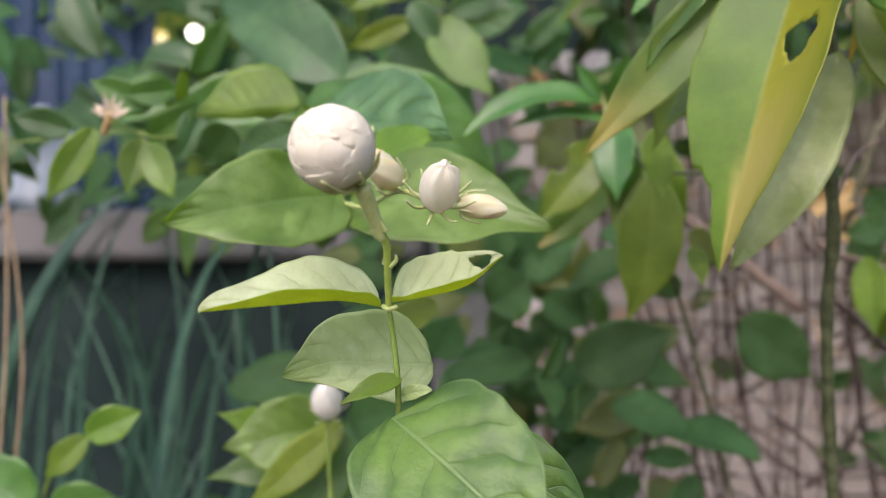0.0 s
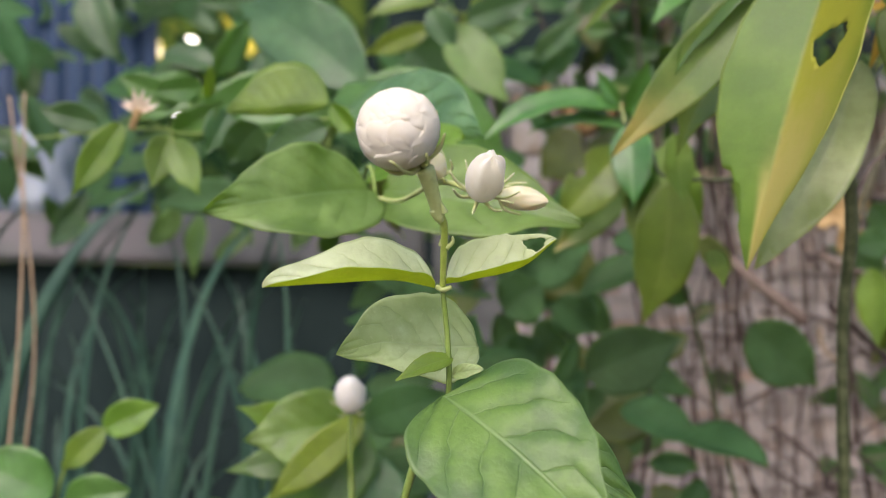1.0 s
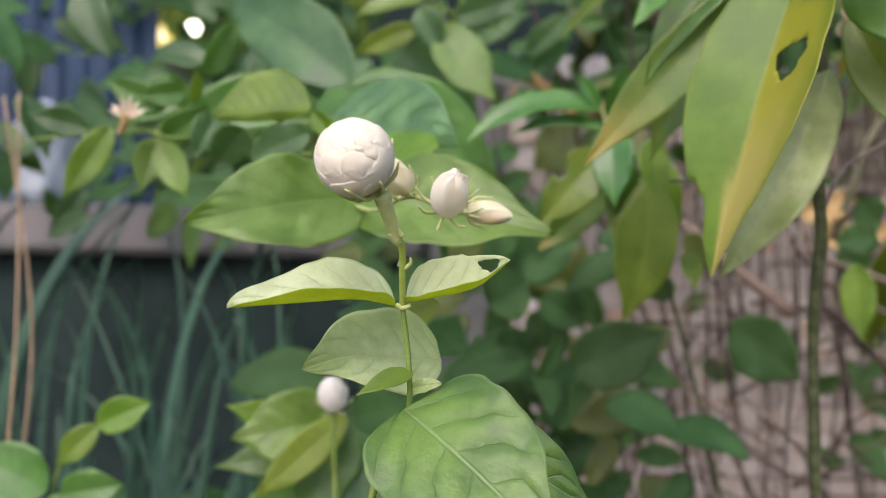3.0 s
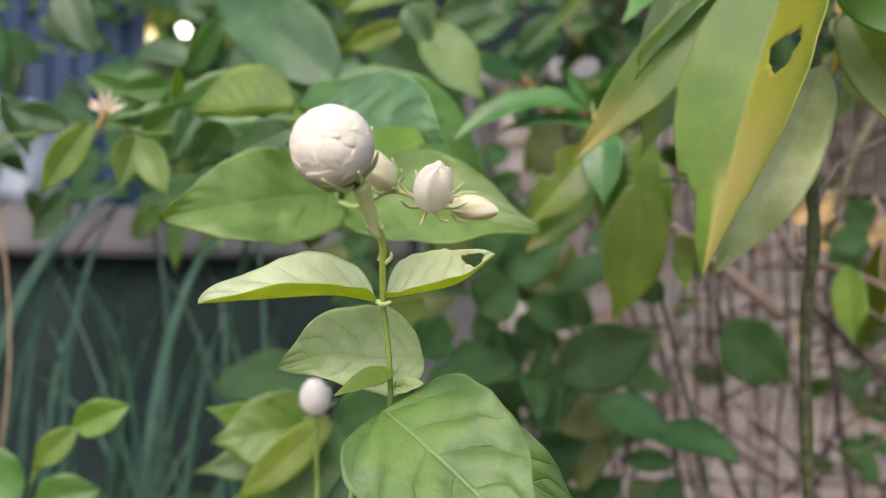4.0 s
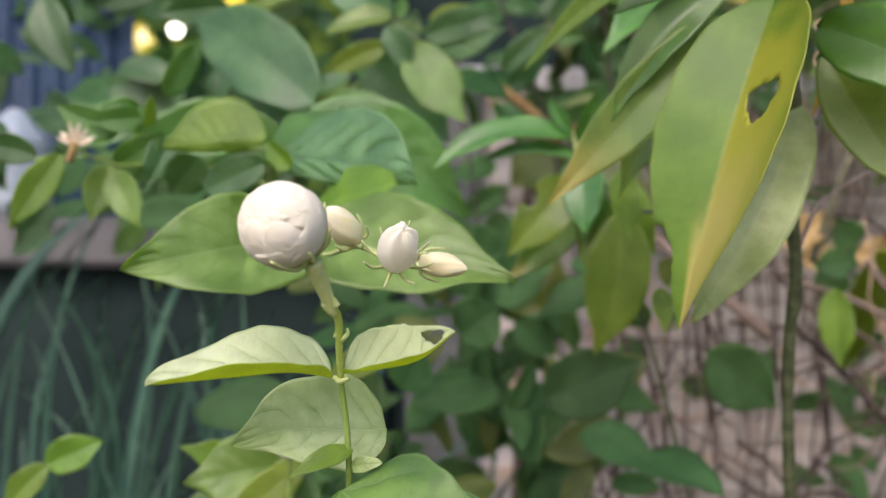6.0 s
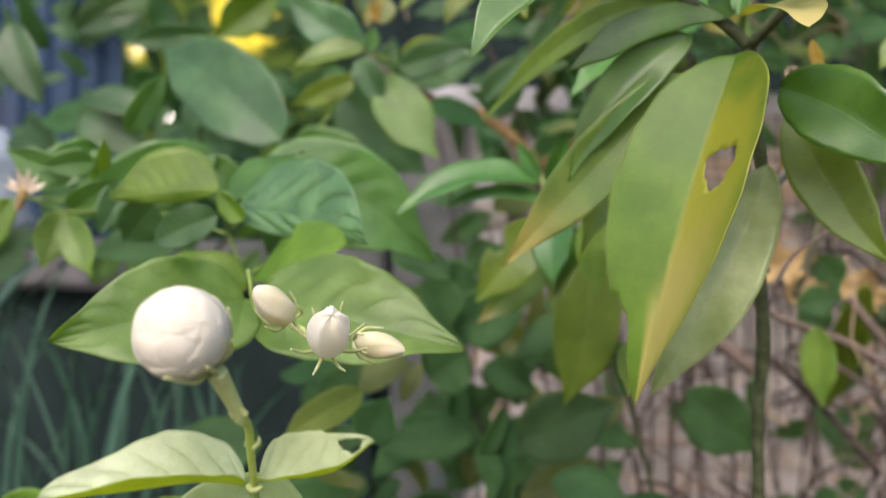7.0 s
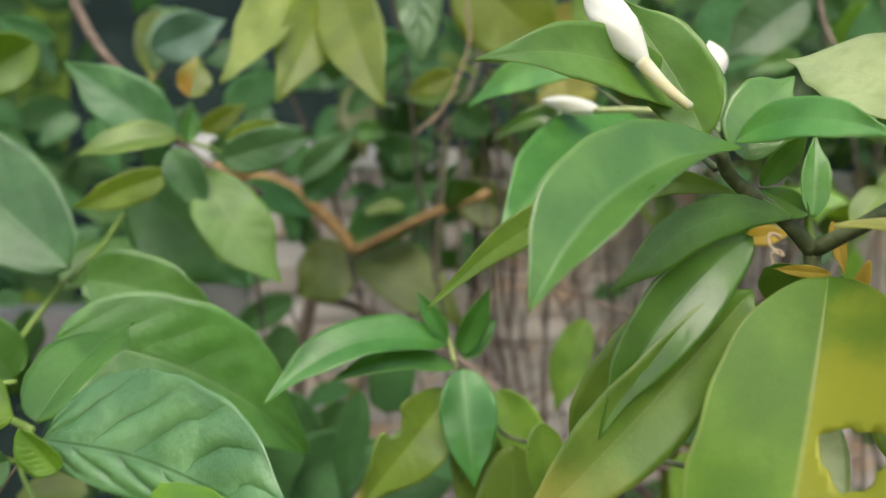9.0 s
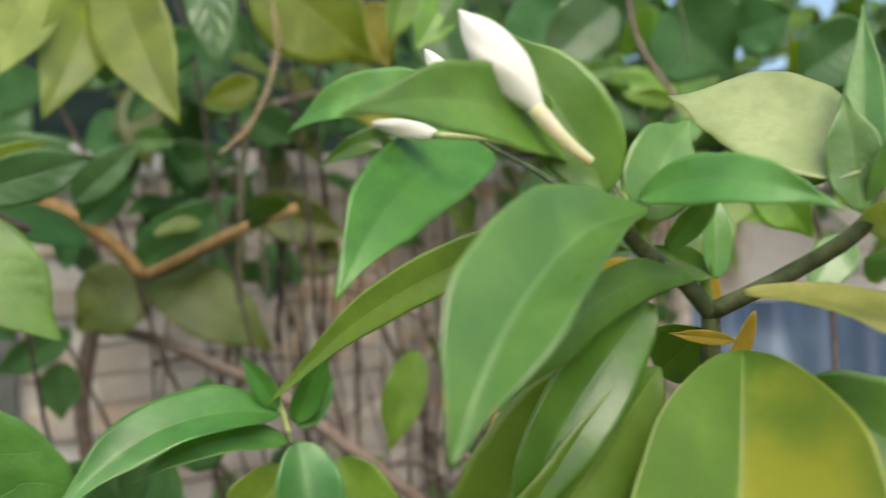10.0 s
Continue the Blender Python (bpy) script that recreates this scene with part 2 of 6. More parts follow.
    if tip:
        end = ramp(nt, math_node(nt, "ADD", v, math_node(nt, "MULTIPLY", math_node(nt, "SUBTRACT", blot, 0.5), 0.5)), 0.58, 1.0)
        col = mix_col(nt, end, col, tip)
    col = mix_col(nt, math_node(nt, "MULTIPLY", veins, vein_strength), col, vein)
    col = mix_col(nt, math_node(nt, "MULTIPLY", ramp(nt, fine, 0.62, 0.75), 0.25), col, (pale[0] * 1.3, pale[1] * 1.2, pale[2] * 1.2))
    if spots:
        speck = noise_fac(nt, 210.0, 2.0, shifted.outputs[0])
        col = mix_col(nt, math_node(nt, "MULTIPLY", ramp(nt, speck, 0.70, 0.74), spots), col, (0.07, 0.04, 0.012))
    bs = nt.nodes.new("ShaderNodeBsdfPrincipled")
    nt.links.new(col, bs.inputs["Base Color"])
    nt.links.new(math_node(nt, "ADD", rough - 0.09, math_node(nt, "ADD", math_node(nt, "MULTIPLY", blot, 0.12), math_node(nt, "MULTIPLY", mottle, 0.12))), bs.inputs["Roughness"])
    bs.inputs["Specular IOR Level"].default_value = spec
    bs.inputs["Coat Weight"].default_value = 0.2 if spec > 0.6 else 0.0
    bs.inputs["Coat Roughness"].default_value = 0.3
    height = math_node(nt, "ADD", math_node(nt, "MULTIPLY", veins, -groove), math_node(nt, "MULTIPLY", fine, 0.25))
    height = math_node(nt, "ADD", height, math_node(nt, "MULTIPLY", blot, 1.3))
    height = math_node(nt, "ADD", height, math_node(nt, "MULTIPLY", pillow, puff))
    height = math_node(nt, "ADD", height, math_node(nt, "MULTIPLY", mesh, -0.025))
    bump = nt.nodes.new("ShaderNodeBump")
    bump.inputs["Strength"].default_value = relief
    bump.inputs["Distance"].default_value = 0.0022
    nt.links.new(height, bump.inputs["Height"])
    nt.links.new(bump.outputs[0], bs.inputs["Normal"])
    tr = nt.nodes.new("ShaderNodeBsdfTranslucent")
    nt.links.new(mix_col(nt, 0.8, col, (glow[0] * 1.4 + 0.02, glow[1] * 1.45 + 0.03, glow[2] + 0.015)), tr.inputs["Color"])
    mx = nt.nodes.new("ShaderNodeMixShader")
    mx.inputs[0].default_value = through + 0.15
    nt.links.new(bs.outputs[0], mx.inputs[1])
    nt.links.new(tr.outputs[0], mx.inputs[2])
    out = nt.nodes.new("ShaderNodeOutputMaterial")
    nt.links.new(mx.outputs[0], out.inputs[0])
    return m


def plain_material(name, base, other, scale=60.0, rough=0.6, bump=0.3, dist=0.001, through=0.0, fine=400.0, spec=0.4, third=None, spread=0.0, metal=0.0, soft=0.0, grime=0.3):
    m, nt, _ = nodes_of(name)
    tc = nt.nodes.new("ShaderNodeTexCoord")
    info = nt.nodes.new("ShaderNodeObjectInfo")
    shifted = nt.nodes.new("ShaderNodeVectorMath")
    shifted.operation = "ADD"
    nt.links.new(tc.outputs["Object"], shifted.inputs[0])
    nt.links.new(math_node(nt, "MULTIPLY", info.outputs["Random"], 9.0), shifted.inputs[1])
    a = noise_fac(nt, scale, 5.0, shifted.outputs[0])
    b = noise_fac(nt, fine, 3.0, shifted.outputs[0])
    col = mix_col(nt, ramp(nt, a, 0.35, 0.65), base, other)
    if third:
        c = noise_fac(nt, scale * 0.35, 4.0, shifted.outputs[0])
        col = mix_col(nt, ramp(nt, c, 0.52, 0.66), col, third)
    if spread:
        hsv = nt.nodes.new("ShaderNodeHueSaturation")
        nt.links.new(col, hsv.inputs["Color"])
        nt.links.new(math_node(nt, "ADD", 1.0 - spread, math_node(nt, "MULTIPLY", info.outputs["Random"], 2 * spread)), hsv.inputs["Value"])
        col = hsv.outputs["Color"]
    col = mix_col(nt, math_node(nt, "MULTIPLY", ramp(nt, b, 0.5, 0.75), grime), col, tuple(x * 0.6 for x in base))
    bs = nt.nodes.new("ShaderNodeBsdfPrincipled")
    nt.links.new(col, bs.inputs["Base Color"])
    bs.inputs["Roughness"].default_value = rough
    bs.inputs["Metallic"].default_value = metal
    if soft:
        bs.inputs["Subsurface Weight"].default_value = 0.8
        bs.inputs["Subsurface Radius"].default_value = (1.0, 0.8, 0.55)
        bs.inputs["Subsurface Scale"].default_value = soft
    bs.inputs["Specular IOR Level"].default_value = spec
    bp = nt.nodes.new("ShaderNodeBump")
    bp.inputs["Strength"].default_value, bp.inputs["Distance"].default_value = bump, dist
    nt.links.new(math_node(nt, "ADD", a, math_node(nt, "MULTIPLY", b, 0.5)), bp.inputs["Height"])
    nt.links.new(bp.outputs[0], bs.inputs["Normal"])
    last = bs.outputs[0]
    if through:
        tr = nt.nodes.new("ShaderNodeBsdfTranslucent")
        nt.links.new(col, tr.inputs["Color"])
        mx = nt.nodes.new("ShaderNodeMixShader")
        mx.inputs[0].default_value = through
        nt.links.new(last, mx.inputs[1])
        nt.links.new(tr.outputs[0], mx.inputs[2])
        last = mx.outputs[0]
    out = nt.nodes.new("ShaderNodeOutputMaterial")
    nt.links.new(last, out.inputs[0])
    return m


JAS = leaf_material("jasmine_leaf", (0.075, 0.20, 0.030), (0.11, 0.25, 0.05), (0.22, 0.36, 0.12), rough=0.36, count=7.0, relief=0.55, puff=0.12)
JAS_PALE = leaf_material("young_jasmine_leaf", (0.52, 0.59, 0.34), (0.54, 0.60, 0.40), (0.40, 0.50, 0.20), rough=0.40, through=0.28, glow=(0.60, 0.64, 0.16), vein_strength=0.55, count=6.0, net=0.7, relief=0.6, spread=0.04, puff=0.3)
JAS_LIME = leaf_material("lime_jasmine_leaf", (0.14, 0.29, 0.03), (0.20, 0.35, 0.04), (0.28, 0.40, 0.10), rough=0.38, through=0.35, glow=(0.40, 0.50, 0.04))
# base tones paled to carry part of the sky's sheen
JAS_GLOSS = leaf_material("glossy_jasmine_leaf", (0.105, 0.24, 0.08), (0.175, 0.325, 0.13), (0.22, 0.37, 0.19), rough=0.27, vein_strength=0.3, count=6.0, relief=0.75, groove=0.5, spec=1.1, puff=0.6)
JAS_DULL = leaf_material("dull_jasmine_leaf", (0.045, 0.15, 0.04), (0.07, 0.18, 0.055), (0.13, 0.26, 0.10), rough=0.4)
# dark copy of the leaf colour, standing in for shade within the foliage
SHADE_LEAF = leaf_material("shaded_vine_leaf", (0.045, 0.11, 0.035), (0.06, 0.135, 0.045), (0.08, 0.15, 0.07), rough=0.6, through=0.2, spec=0.25)
CRAPE = leaf_material("shrub_leaf", (0.070, 0.205, 0.024), (0.098, 0.245, 0.034), (0.15, 0.29, 0.06), rough=0.30, vein_strength=0.4, count=12.0, net=0.14, spec=0.7, puff=0.05, groove=0.15, relief=0.3, through=0.24)
CRAPE_LIGHT = leaf_material("light_shrub_leaf", (0.10, 0.27, 0.045), (0.15, 0.325, 0.066), (0.22, 0.35, 0.11), rough=0.28, vein_strength=0.4, count=12.0, net=0.14, spec=1.0, puff=0.05, groove=0.15, relief=0.3, through=0.24)
CRAPE_OLIVE = leaf_material("olive_shrub_leaf", (0.13, 0.245, 0.028), (0.185, 0.30, 0.036), (0.34, 0.38, 0.10), rough=0.42, vein_strength=0.4, count=12.0, net=0.2, glow=(0.45, 0.48, 0.04), puff=0.08, groove=0.15, relief=0.3, spots=0.8, through=0.28)
CRAPE_TURN = leaf_material("yellowing_shrub_leaf", (0.10, 0.23, 0.02), (0.14, 0.265, 0.03), (0.34, 0.38, 0.12), rough=0.40, spec=0.5, yellow=(0.40, 0.40, 0.035), vein_strength=0.35, count=12.0, net=0.14, glow=(0.42, 0.46, 0.04), spread=0.05, puff=0.05, groove=0.15, relief=0.3)
CRAPE_TIP = leaf_material("bleached_tip_leaf", (0.115, 0.235, 0.024), (0.155, 0.275, 0.036), (0.34, 0.36, 0.14), rough=0.42, tip=(0.50, 0.42, 0.11), vein_strength=0.35, count=12.0, net=0.14, puff=0.05, groove=0.15, relief=0.3, through=0.28)
CRAPE_CREAM = leaf_material("cream_yellow_leaf", (0.36, 0.43, 0.08), (0.60, 0.57, 0.20), (0.60, 0.58, 0.24), rough=0.42, vein_strength=0.3, count=12.0, net=0.14, glow=(0.6, 0.58, 0.15), through=0.3, tip=(0.70, 0.60, 0.26), puff=0.05, groove=0.15, relief=0.3)
VINE_YELLOW = leaf_material("yellow_green_vine_leaf", (0.14, 0.205, 0.020), (0.19, 0.25, 0.03), (0.40, 0.45, 0.14), rough=0.45, through=0.4, glow=(0.55, 0.58, 0.05), vein_strength=0.4, spots=0.6)
# broad vine leaf, its colour darkened to carry the canopy's shade
VINE_SHADED = leaf_material("shaded_broad_leaf", (0.052, 0.15, 0.05), (0.075, 0.185, 0.062), (0.15, 0.28, 0.10), rough=0.36, vein_strength=0.4, count=6.0, relief=0.5, puff=0.15, net=0.3, spec=0.6, through=0.2)
GOLD_LEAF = leaf_material("old_yellow_leaf", (0.52, 0.40, 0.03), (0.58, 0.46, 0.06), (0.58, 0.46, 0.12), rough=0.5, through=0.3, glow=(0.7, 0.5, 0.05))
DRY_LEAF = plain_material("dry_leaf", (0.36, 0.24, 0.09), (0.50, 0.36, 0.16), scale=70, rough=0.7, through=0.15, bump=0.5)
STEM = plain_material("green_stem", (0.17, 0.27, 0.045), (0.24, 0.34, 0.08), scale=90, rough=0.5, bump=0.25)
PALE_STEM = plain_material("pale_green_stem", (0.40, 0.48, 0.16), (0.48, 0.55, 0.22), scale=120, rough=0.5, bump=0.25)
FRESH_STEM = plain_material("fresh_green_stem", (0.30, 0.40, 0.06), (0.39, 0.48, 0.11), scale=120, rough=0.45, bump=0.2)
DARK_STEM = plain_material("dark_shrub_stem", (0.06, 0.08, 0.03), (0.13, 0.15, 0.07), scale=120, rough=0.65, bump=0.6)
TWIG = plain_material("grey_brown_twig", (0.14, 0.10, 0.075), (0.22, 0.17, 0.13), scale=140, rough=0.75, bump=0.6)
DARK_TWIG = plain_material("dark_dry_vine", (0.035, 0.025, 0.02), (0.085, 0.06, 0.045), scale=110, rough=0.8, bump=0.6, spread=0.3)
BROWN_BARK = plain_material("orange_brown_bark", (0.23, 0.135, 0.05), (0.35, 0.225, 0.09), scale=110, rough=0.7, bump=0.8)
STRAW = plain_material("dry_straw", (0.36, 0.26, 0.15), (0.46, 0.35, 0.22), scale=80, rough=0.7, bump=0.4)
PETAL = plain_material("cream_white_petal", (0.93, 0.90, 0.745), (0.95, 0.925, 0.80), scale=160, rough=0.5, bump=0.2, through=0.4, fine=900.0, spec=0.3, grime=0.05)
BUD_WHITE = plain_material("white_bud", (0.87, 0.86, 0.75), (0.90, 0.89, 0.81), scale=160, rough=0.45, bump=0.12, through=0.25, fine=900.0, grime=0.05)
BUD_CREAM = plain_material("cream_bud", (0.74, 0.72, 0.44), (0.82, 0.78, 0.58), scale=90, rough=0.5, bump=0.12, through=0.25, fine=900.0, soft=0.005, grime=0.05)
SEPAL = plain_material("pale_sepal", (0.56, 0.62, 0.24), (0.66, 0.70, 0.36), scale=160, rough=0.5, bump=0.2, through=0.2, grime=0.05)
# undersides are yellower; the strong lime also stands in for transmitted light
PALE_UNDER = leaf_material("lime_underside", (0.46, 0.52, 0.04), (0.54, 0.58, 0.06), (0.36, 0.48, 0.08), rough=0.45, through=0.45, glow=(0.60, 0.66, 0.03), vein_strength=0.3, count=6.0, spread=0.04, spec=0.4)
GRASS_MAT = plain_material("grass_blade", (0.045, 0.12, 0.085), (0.07, 0.16, 0.105), scale=30, rough=0.45, bump=0.2, through=0.25, spread=0.25)
JAS_B = leaf_material("mature_jasmine_leaf", (0.060, 0.155, 0.030), (0.125, 0.235, 0.042), (0.24, 0.36, 0.14), rough=0.38, vein_strength=0.5, spread=0.04, count=5.0, net=0.8, relief=0.55, spec=0.55, groove=0.45, puff=0.45, through=0.14)
JAS_PALE_B = leaf_material("pale_green_jasmine_leaf", (0.34, 0.46, 0.17), (0.50, 0.59, 0.32), (0.46, 0.55, 0.28), rough=0.38, relief=0.6, through=0.3, glow=(0.42, 0.52, 0.10), spread=0.05, count=6.0, net=0.6, puff=0.3)
JAS_LIME_B = leaf_material("fresh_jasmine_leaf", (0.135, 0.27, 0.048), (0.225, 0.37, 0.10), (0.28, 0.41, 0.15), rough=0.36, through=0.38, relief=0.6, net=0.5, count=6.0, groove=0.2, glow=(0.40, 0.52, 0.05), spread=0.05, puff=0.35, vein_strength=0.4)
JAS_TURN = leaf_material("turning_jasmine_leaf", (0.14, 0.22, 0.04), (0.2, 0.26, 0.05), (0.3, 0.34, 0.1), yellow=(0.50, 0.24, 0.03))
SKY_LEAF = leaf_material("blue_green_leaf", (0.10, 0.20, 0.15), (0.14, 0.25, 0.20), (0.22, 0.34, 0.26), rough=0.35)
# second shaded leaf copy, a little greener
SHADE_GREEN = leaf_material("shaded_green_leaf", (0.05, 0.14, 0.045), (0.07, 0.17, 0.06), (0.10, 0.20, 0.09), rough=0.55, spec=0.3)
# vine leaf green, toned down in colour for the shade over the vine
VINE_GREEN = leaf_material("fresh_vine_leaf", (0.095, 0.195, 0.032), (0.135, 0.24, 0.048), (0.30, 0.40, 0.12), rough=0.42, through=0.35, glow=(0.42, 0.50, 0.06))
VINE_YELLOW_B = leaf_material("pale_vine_leaf", (0.25, 0.33, 0.08), (0.34, 0.40, 0.12), (0.45, 0.50, 0.2), rough=0.45, through=0.4, glow=(0.55, 0.58, 0.12))
VINE_OLIVE = leaf_material("olive_vine_leaf", (0.10, 0.15, 0.02), (0.14, 0.19, 0.03), (0.2, 0.24, 0.06), rough=0.45, through=0.3, glow=(0.35, 0.36, 0.03), spots=0.7)
# pale green leaf, whitened further for sky sheen put into the colour
CRAPE_CREAM_B = leaf_material("pale_sheen_leaf", (0.34, 0.43, 0.19), (0.44, 0.50, 0.27), (0.36, 0.44, 0.16), rough=0.28, vein_strength=0.35, count=12.0, net=0.14, glow=(0.55, 0.58, 0.2), spec=0.7, through=0.3, puff=0.05, groove=0.15, relief=0.3)
CRAPE_OLIVE_B = leaf_material("mid_green_shrub_leaf", (0.09, 0.225, 0.026), (0.13, 0.275, 0.038), (0.24, 0.33, 0.08), rough=0.38, vein_strength=0.4, count=12.0, net=0.14, glow=(0.38, 0.45, 0.03), puff=0.05, groove=0.15, relief=0.3, through=0.24)
CRAPE_SHOOT = leaf_material("young_shoot_leaf", (0.055, 0.20, 0.03), (0.09, 0.26, 0.05), (0.22, 0.38, 0.12), rough=0.30, vein_strength=0.5, count=12.0, net=0.14, spec=0.8, spread=0.08, puff=0.05, groove=0.15, relief=0.3)
BRICK = plain_material("faded_brick", (0.525, 0.465, 0.405), (0.62, 0.575, 0.52), scale=22, rough=0.85, bump=0.6, dist=0.002, fine=260, third=(0.58, 0.42, 0.29), spread=0.16)
MORTAR = plain_material("lime_mortar", (0.60, 0.57, 0.54), (0.68, 0.65, 0.62), scale=40, rough=0.9, bump=0.6, dist=0.002)
WHITEWASH = plain_material("whitewashed_plaster", (0.62, 0.62, 0.61), (0.72, 0.71, 0.70), scale=9, rough=0.8, bump=0.4, dist=0.002, third=(0.55, 0.50, 0.46))
CONCRETE = plain_material("grey_concrete", (0.11, 0.122, 0.115), (0.17, 0.178, 0.168), scale=12, rough=0.85, bump=0.5, dist=0.002, third=(0.20, 0.19, 0.19))
# near-black wall colour; on the house wall it stands in for shade
DARK_WALL = plain_material("near_black_wall", (0.018, 0.032, 0.030), (0.030, 0.050, 0.046), scale=6, rough=0.85, bump=0.4, dist=0.003, spec=0.1)
BLUE_SHEET = plain_material("blue_painted_sheet", (0.014, 0.036, 0.075), (0.024, 0.052, 0.10), scale=5, rough=0.5, bump=0.3, dist=0.001, third=(0.05, 0.07, 0.11), spec=0.2)
PALE_SHEET = plain_material("pale_blue_sheet", (0.028, 0.048, 0.085), (0.045, 0.075, 0.12), scale=5, rough=0.45, bump=0.3, dist=0.001, third=(0.20, 0.25, 0.31), spec=0.25)
SOIL = plain_material("dark_soil", (0.05, 0.035, 0.022), (0.09, 0.065, 0.04), scale=14, rough=0.95, bump=1.0, dist=0.01, third=(0.12, 0.09, 0.06))
WIRE = plain_material("rusty_wire", (0.05, 0.04, 0.035), (0.10, 0.07, 0.05), scale=90, rough=0.6, bump=0.3, metal=0.3)
SACK = plain_material("pale_blue_plastic", (0.36, 0.44, 0.50), (0.47, 0.54, 0.58), scale=14, rough=0.35, bump=0.3, dist=0.003, through=0.2, third=(0.28, 0.38, 0.48))
SPENT = plain_material("spent_petal", (0.84, 0.77, 0.58), (0.70, 0.55, 0.40), scale=70, rough=0.6, through=0.2)
# pale colour stands in for the whitish sheen on the hanging leaf
CRAPE_PALE = leaf_material("sheen_shrub_leaf", (0.30, 0.40, 0.13), (0.42, 0.50, 0.21), (0.42, 0.48, 0.22), rough=0.28, vein_strength=0.35, count=12.0, net=0.14, glow=(0.5, 0.55, 0.1), spec=1.0, spread=0.05, puff=0.05, groove=0.15, relief=0.6)
GREEN_BARK = plain_material("green_brown_bark", (0.10, 0.10, 0.055), (0.17, 0.16, 0.10), scale=120, rough=0.7, bump=0.7)
GOLD_OLIVE = leaf_material("yellow_olive_leaf", (0.28, 0.27, 0.05), (0.36, 0.33, 0.07), (0.36, 0.36, 0.10), rough=0.45, through=0.35, glow=(0.5, 0.48, 0.06))

# ---- ground, walls and the distance ----
def box(bm, x0, x1, y0, y1, z0, z1, bevel=0.0):
    r = bmesh.ops.create_cube(bm, size=1)
    for v in r["verts"]:
        v.co = Vector((x0 + (v.co.x + 0.5) * (x1 - x0), y0 + (v.co.y + 0.5) * (y1 - y0), z0 + (v.co.z + 0.5) * (z1 - z0)))
    if bevel:
        bmesh.ops.bevel(bm, geom=list({e for v in r["verts"] for e in v.link_edges}), offset=bevel, segments=2, affect="EDGES")


def build_ground():
    n, verts, faces = 60, [], []
    for i in range(n + 1):
        for j in range(n + 1):
            a, b = 2 * i / n - 1, 2 * j / n - 1
            x, y = 40 * a * abs(a) ** 1.6, 1 + 40 * b * abs(b) ** 1.6
            verts.append((x, y, 0.03 * noise.noise(Vector((x * 2, y * 2, 0)))))
    for i in range(n):
        for j in range(n):
            k = i * (n + 1) + j
            faces.append((k, k + n + 1, k + n + 2, k + 1))
    tagged(link_mesh("ground", verts, faces, SOIL), "bare dark garden soil under the shrubs", "ground", kind="structure")


build_ground()


def slab(name, dims, mat, label, category="wall", bevel=0.004):
    bm = bmesh.new()
    box(bm, *dims, bevel)
    return tagged(part(name, bm, mat, None), label, category, kind="structure")


WALL_Y = 1.60
wall = slab("wall_back", (0.02, 2.6, WALL_Y + 0.012, WALL_Y + 0.2, -0.05, 1.13), MORTAR, "low garden wall of faded pinkish bricks behind the vines")
slab("coping", (0.0, 2.62, WALL_Y - 0.012, WALL_Y + 0.22, 1.13, 1.185), WHITEWASH, "whitewashed coping along the top of the brick wall", "coping", 0.012)
slab("wall_plaster", (-0.02, 0.12, WALL_Y - 0.02, WALL_Y + 0.2, -0.05, 1.129), CONCRETE, "grey plastered end of the brick wall")
slab("ledge_wall", (-2.6, -0.06, 1.72, 2.2, -0.05, 0.78), DARK_WALL, "dark low wall behind the grass")
slab("ledge", (-2.62, -0.04, 1.66, 2.2, 0.784, 0.885), CONCRETE, "worn grey concrete ledge on the low dark wall", "ledge", 0.012)
# the shade of the house opening is put into this wall's colour
slab("wall_house", (-0.3, 3.2, 3.3, 3.5, -0.05, 3.2), DARK_WALL, "house wall behind the garden, coloured near black for shade")
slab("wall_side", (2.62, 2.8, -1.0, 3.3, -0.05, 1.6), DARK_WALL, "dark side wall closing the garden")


def sheet(name, x0, x1, y, z0, z1, mat, label, pitch=0.075, turn=0.0):
    n = int((x1 - x0) / pitch * 8)
    verts, faces = [], []
    for k, (z, dy) in enumerate(((z0, 0), (z1, 0), (z1, 0.002), (z0, 0.002))):
        for i in range(n + 1):
            x = i * (x1 - x0) / n
            verts.append((x, dy + 0.012 * math.sin(2 * math.pi * x / pitch), z))
    m = n + 1
    for i in range(n):
        faces.append((i, i + 1, m + i + 1, m + i))
        faces.append((2 * m + i, 2 * m + i + 1, 3 * m + i + 1, 3 * m + i))
        faces.append((m + i, m + i + 1, 2 * m + i + 1, 2 * m + i))
    ob = link_mesh(name, verts, faces, mat)
    ob.matrix_basis = pose(x0, y, 0, 0, 0, turn)
    return tagged(ob, label, "metal sheet", kind="structure")


sheet("wall_sheet", -2.5, -0.86, 2.5, 0.86, 2.3, BLUE_SHEET, "blue painted corrugated sheet standing behind the ledge")
sheet("wall_panel", 1.0, 1.35, 1.10, 0.0, 0.90, PALE_SHEET, "pale blue corrugated sheet leaning near the shrub", turn=-32)


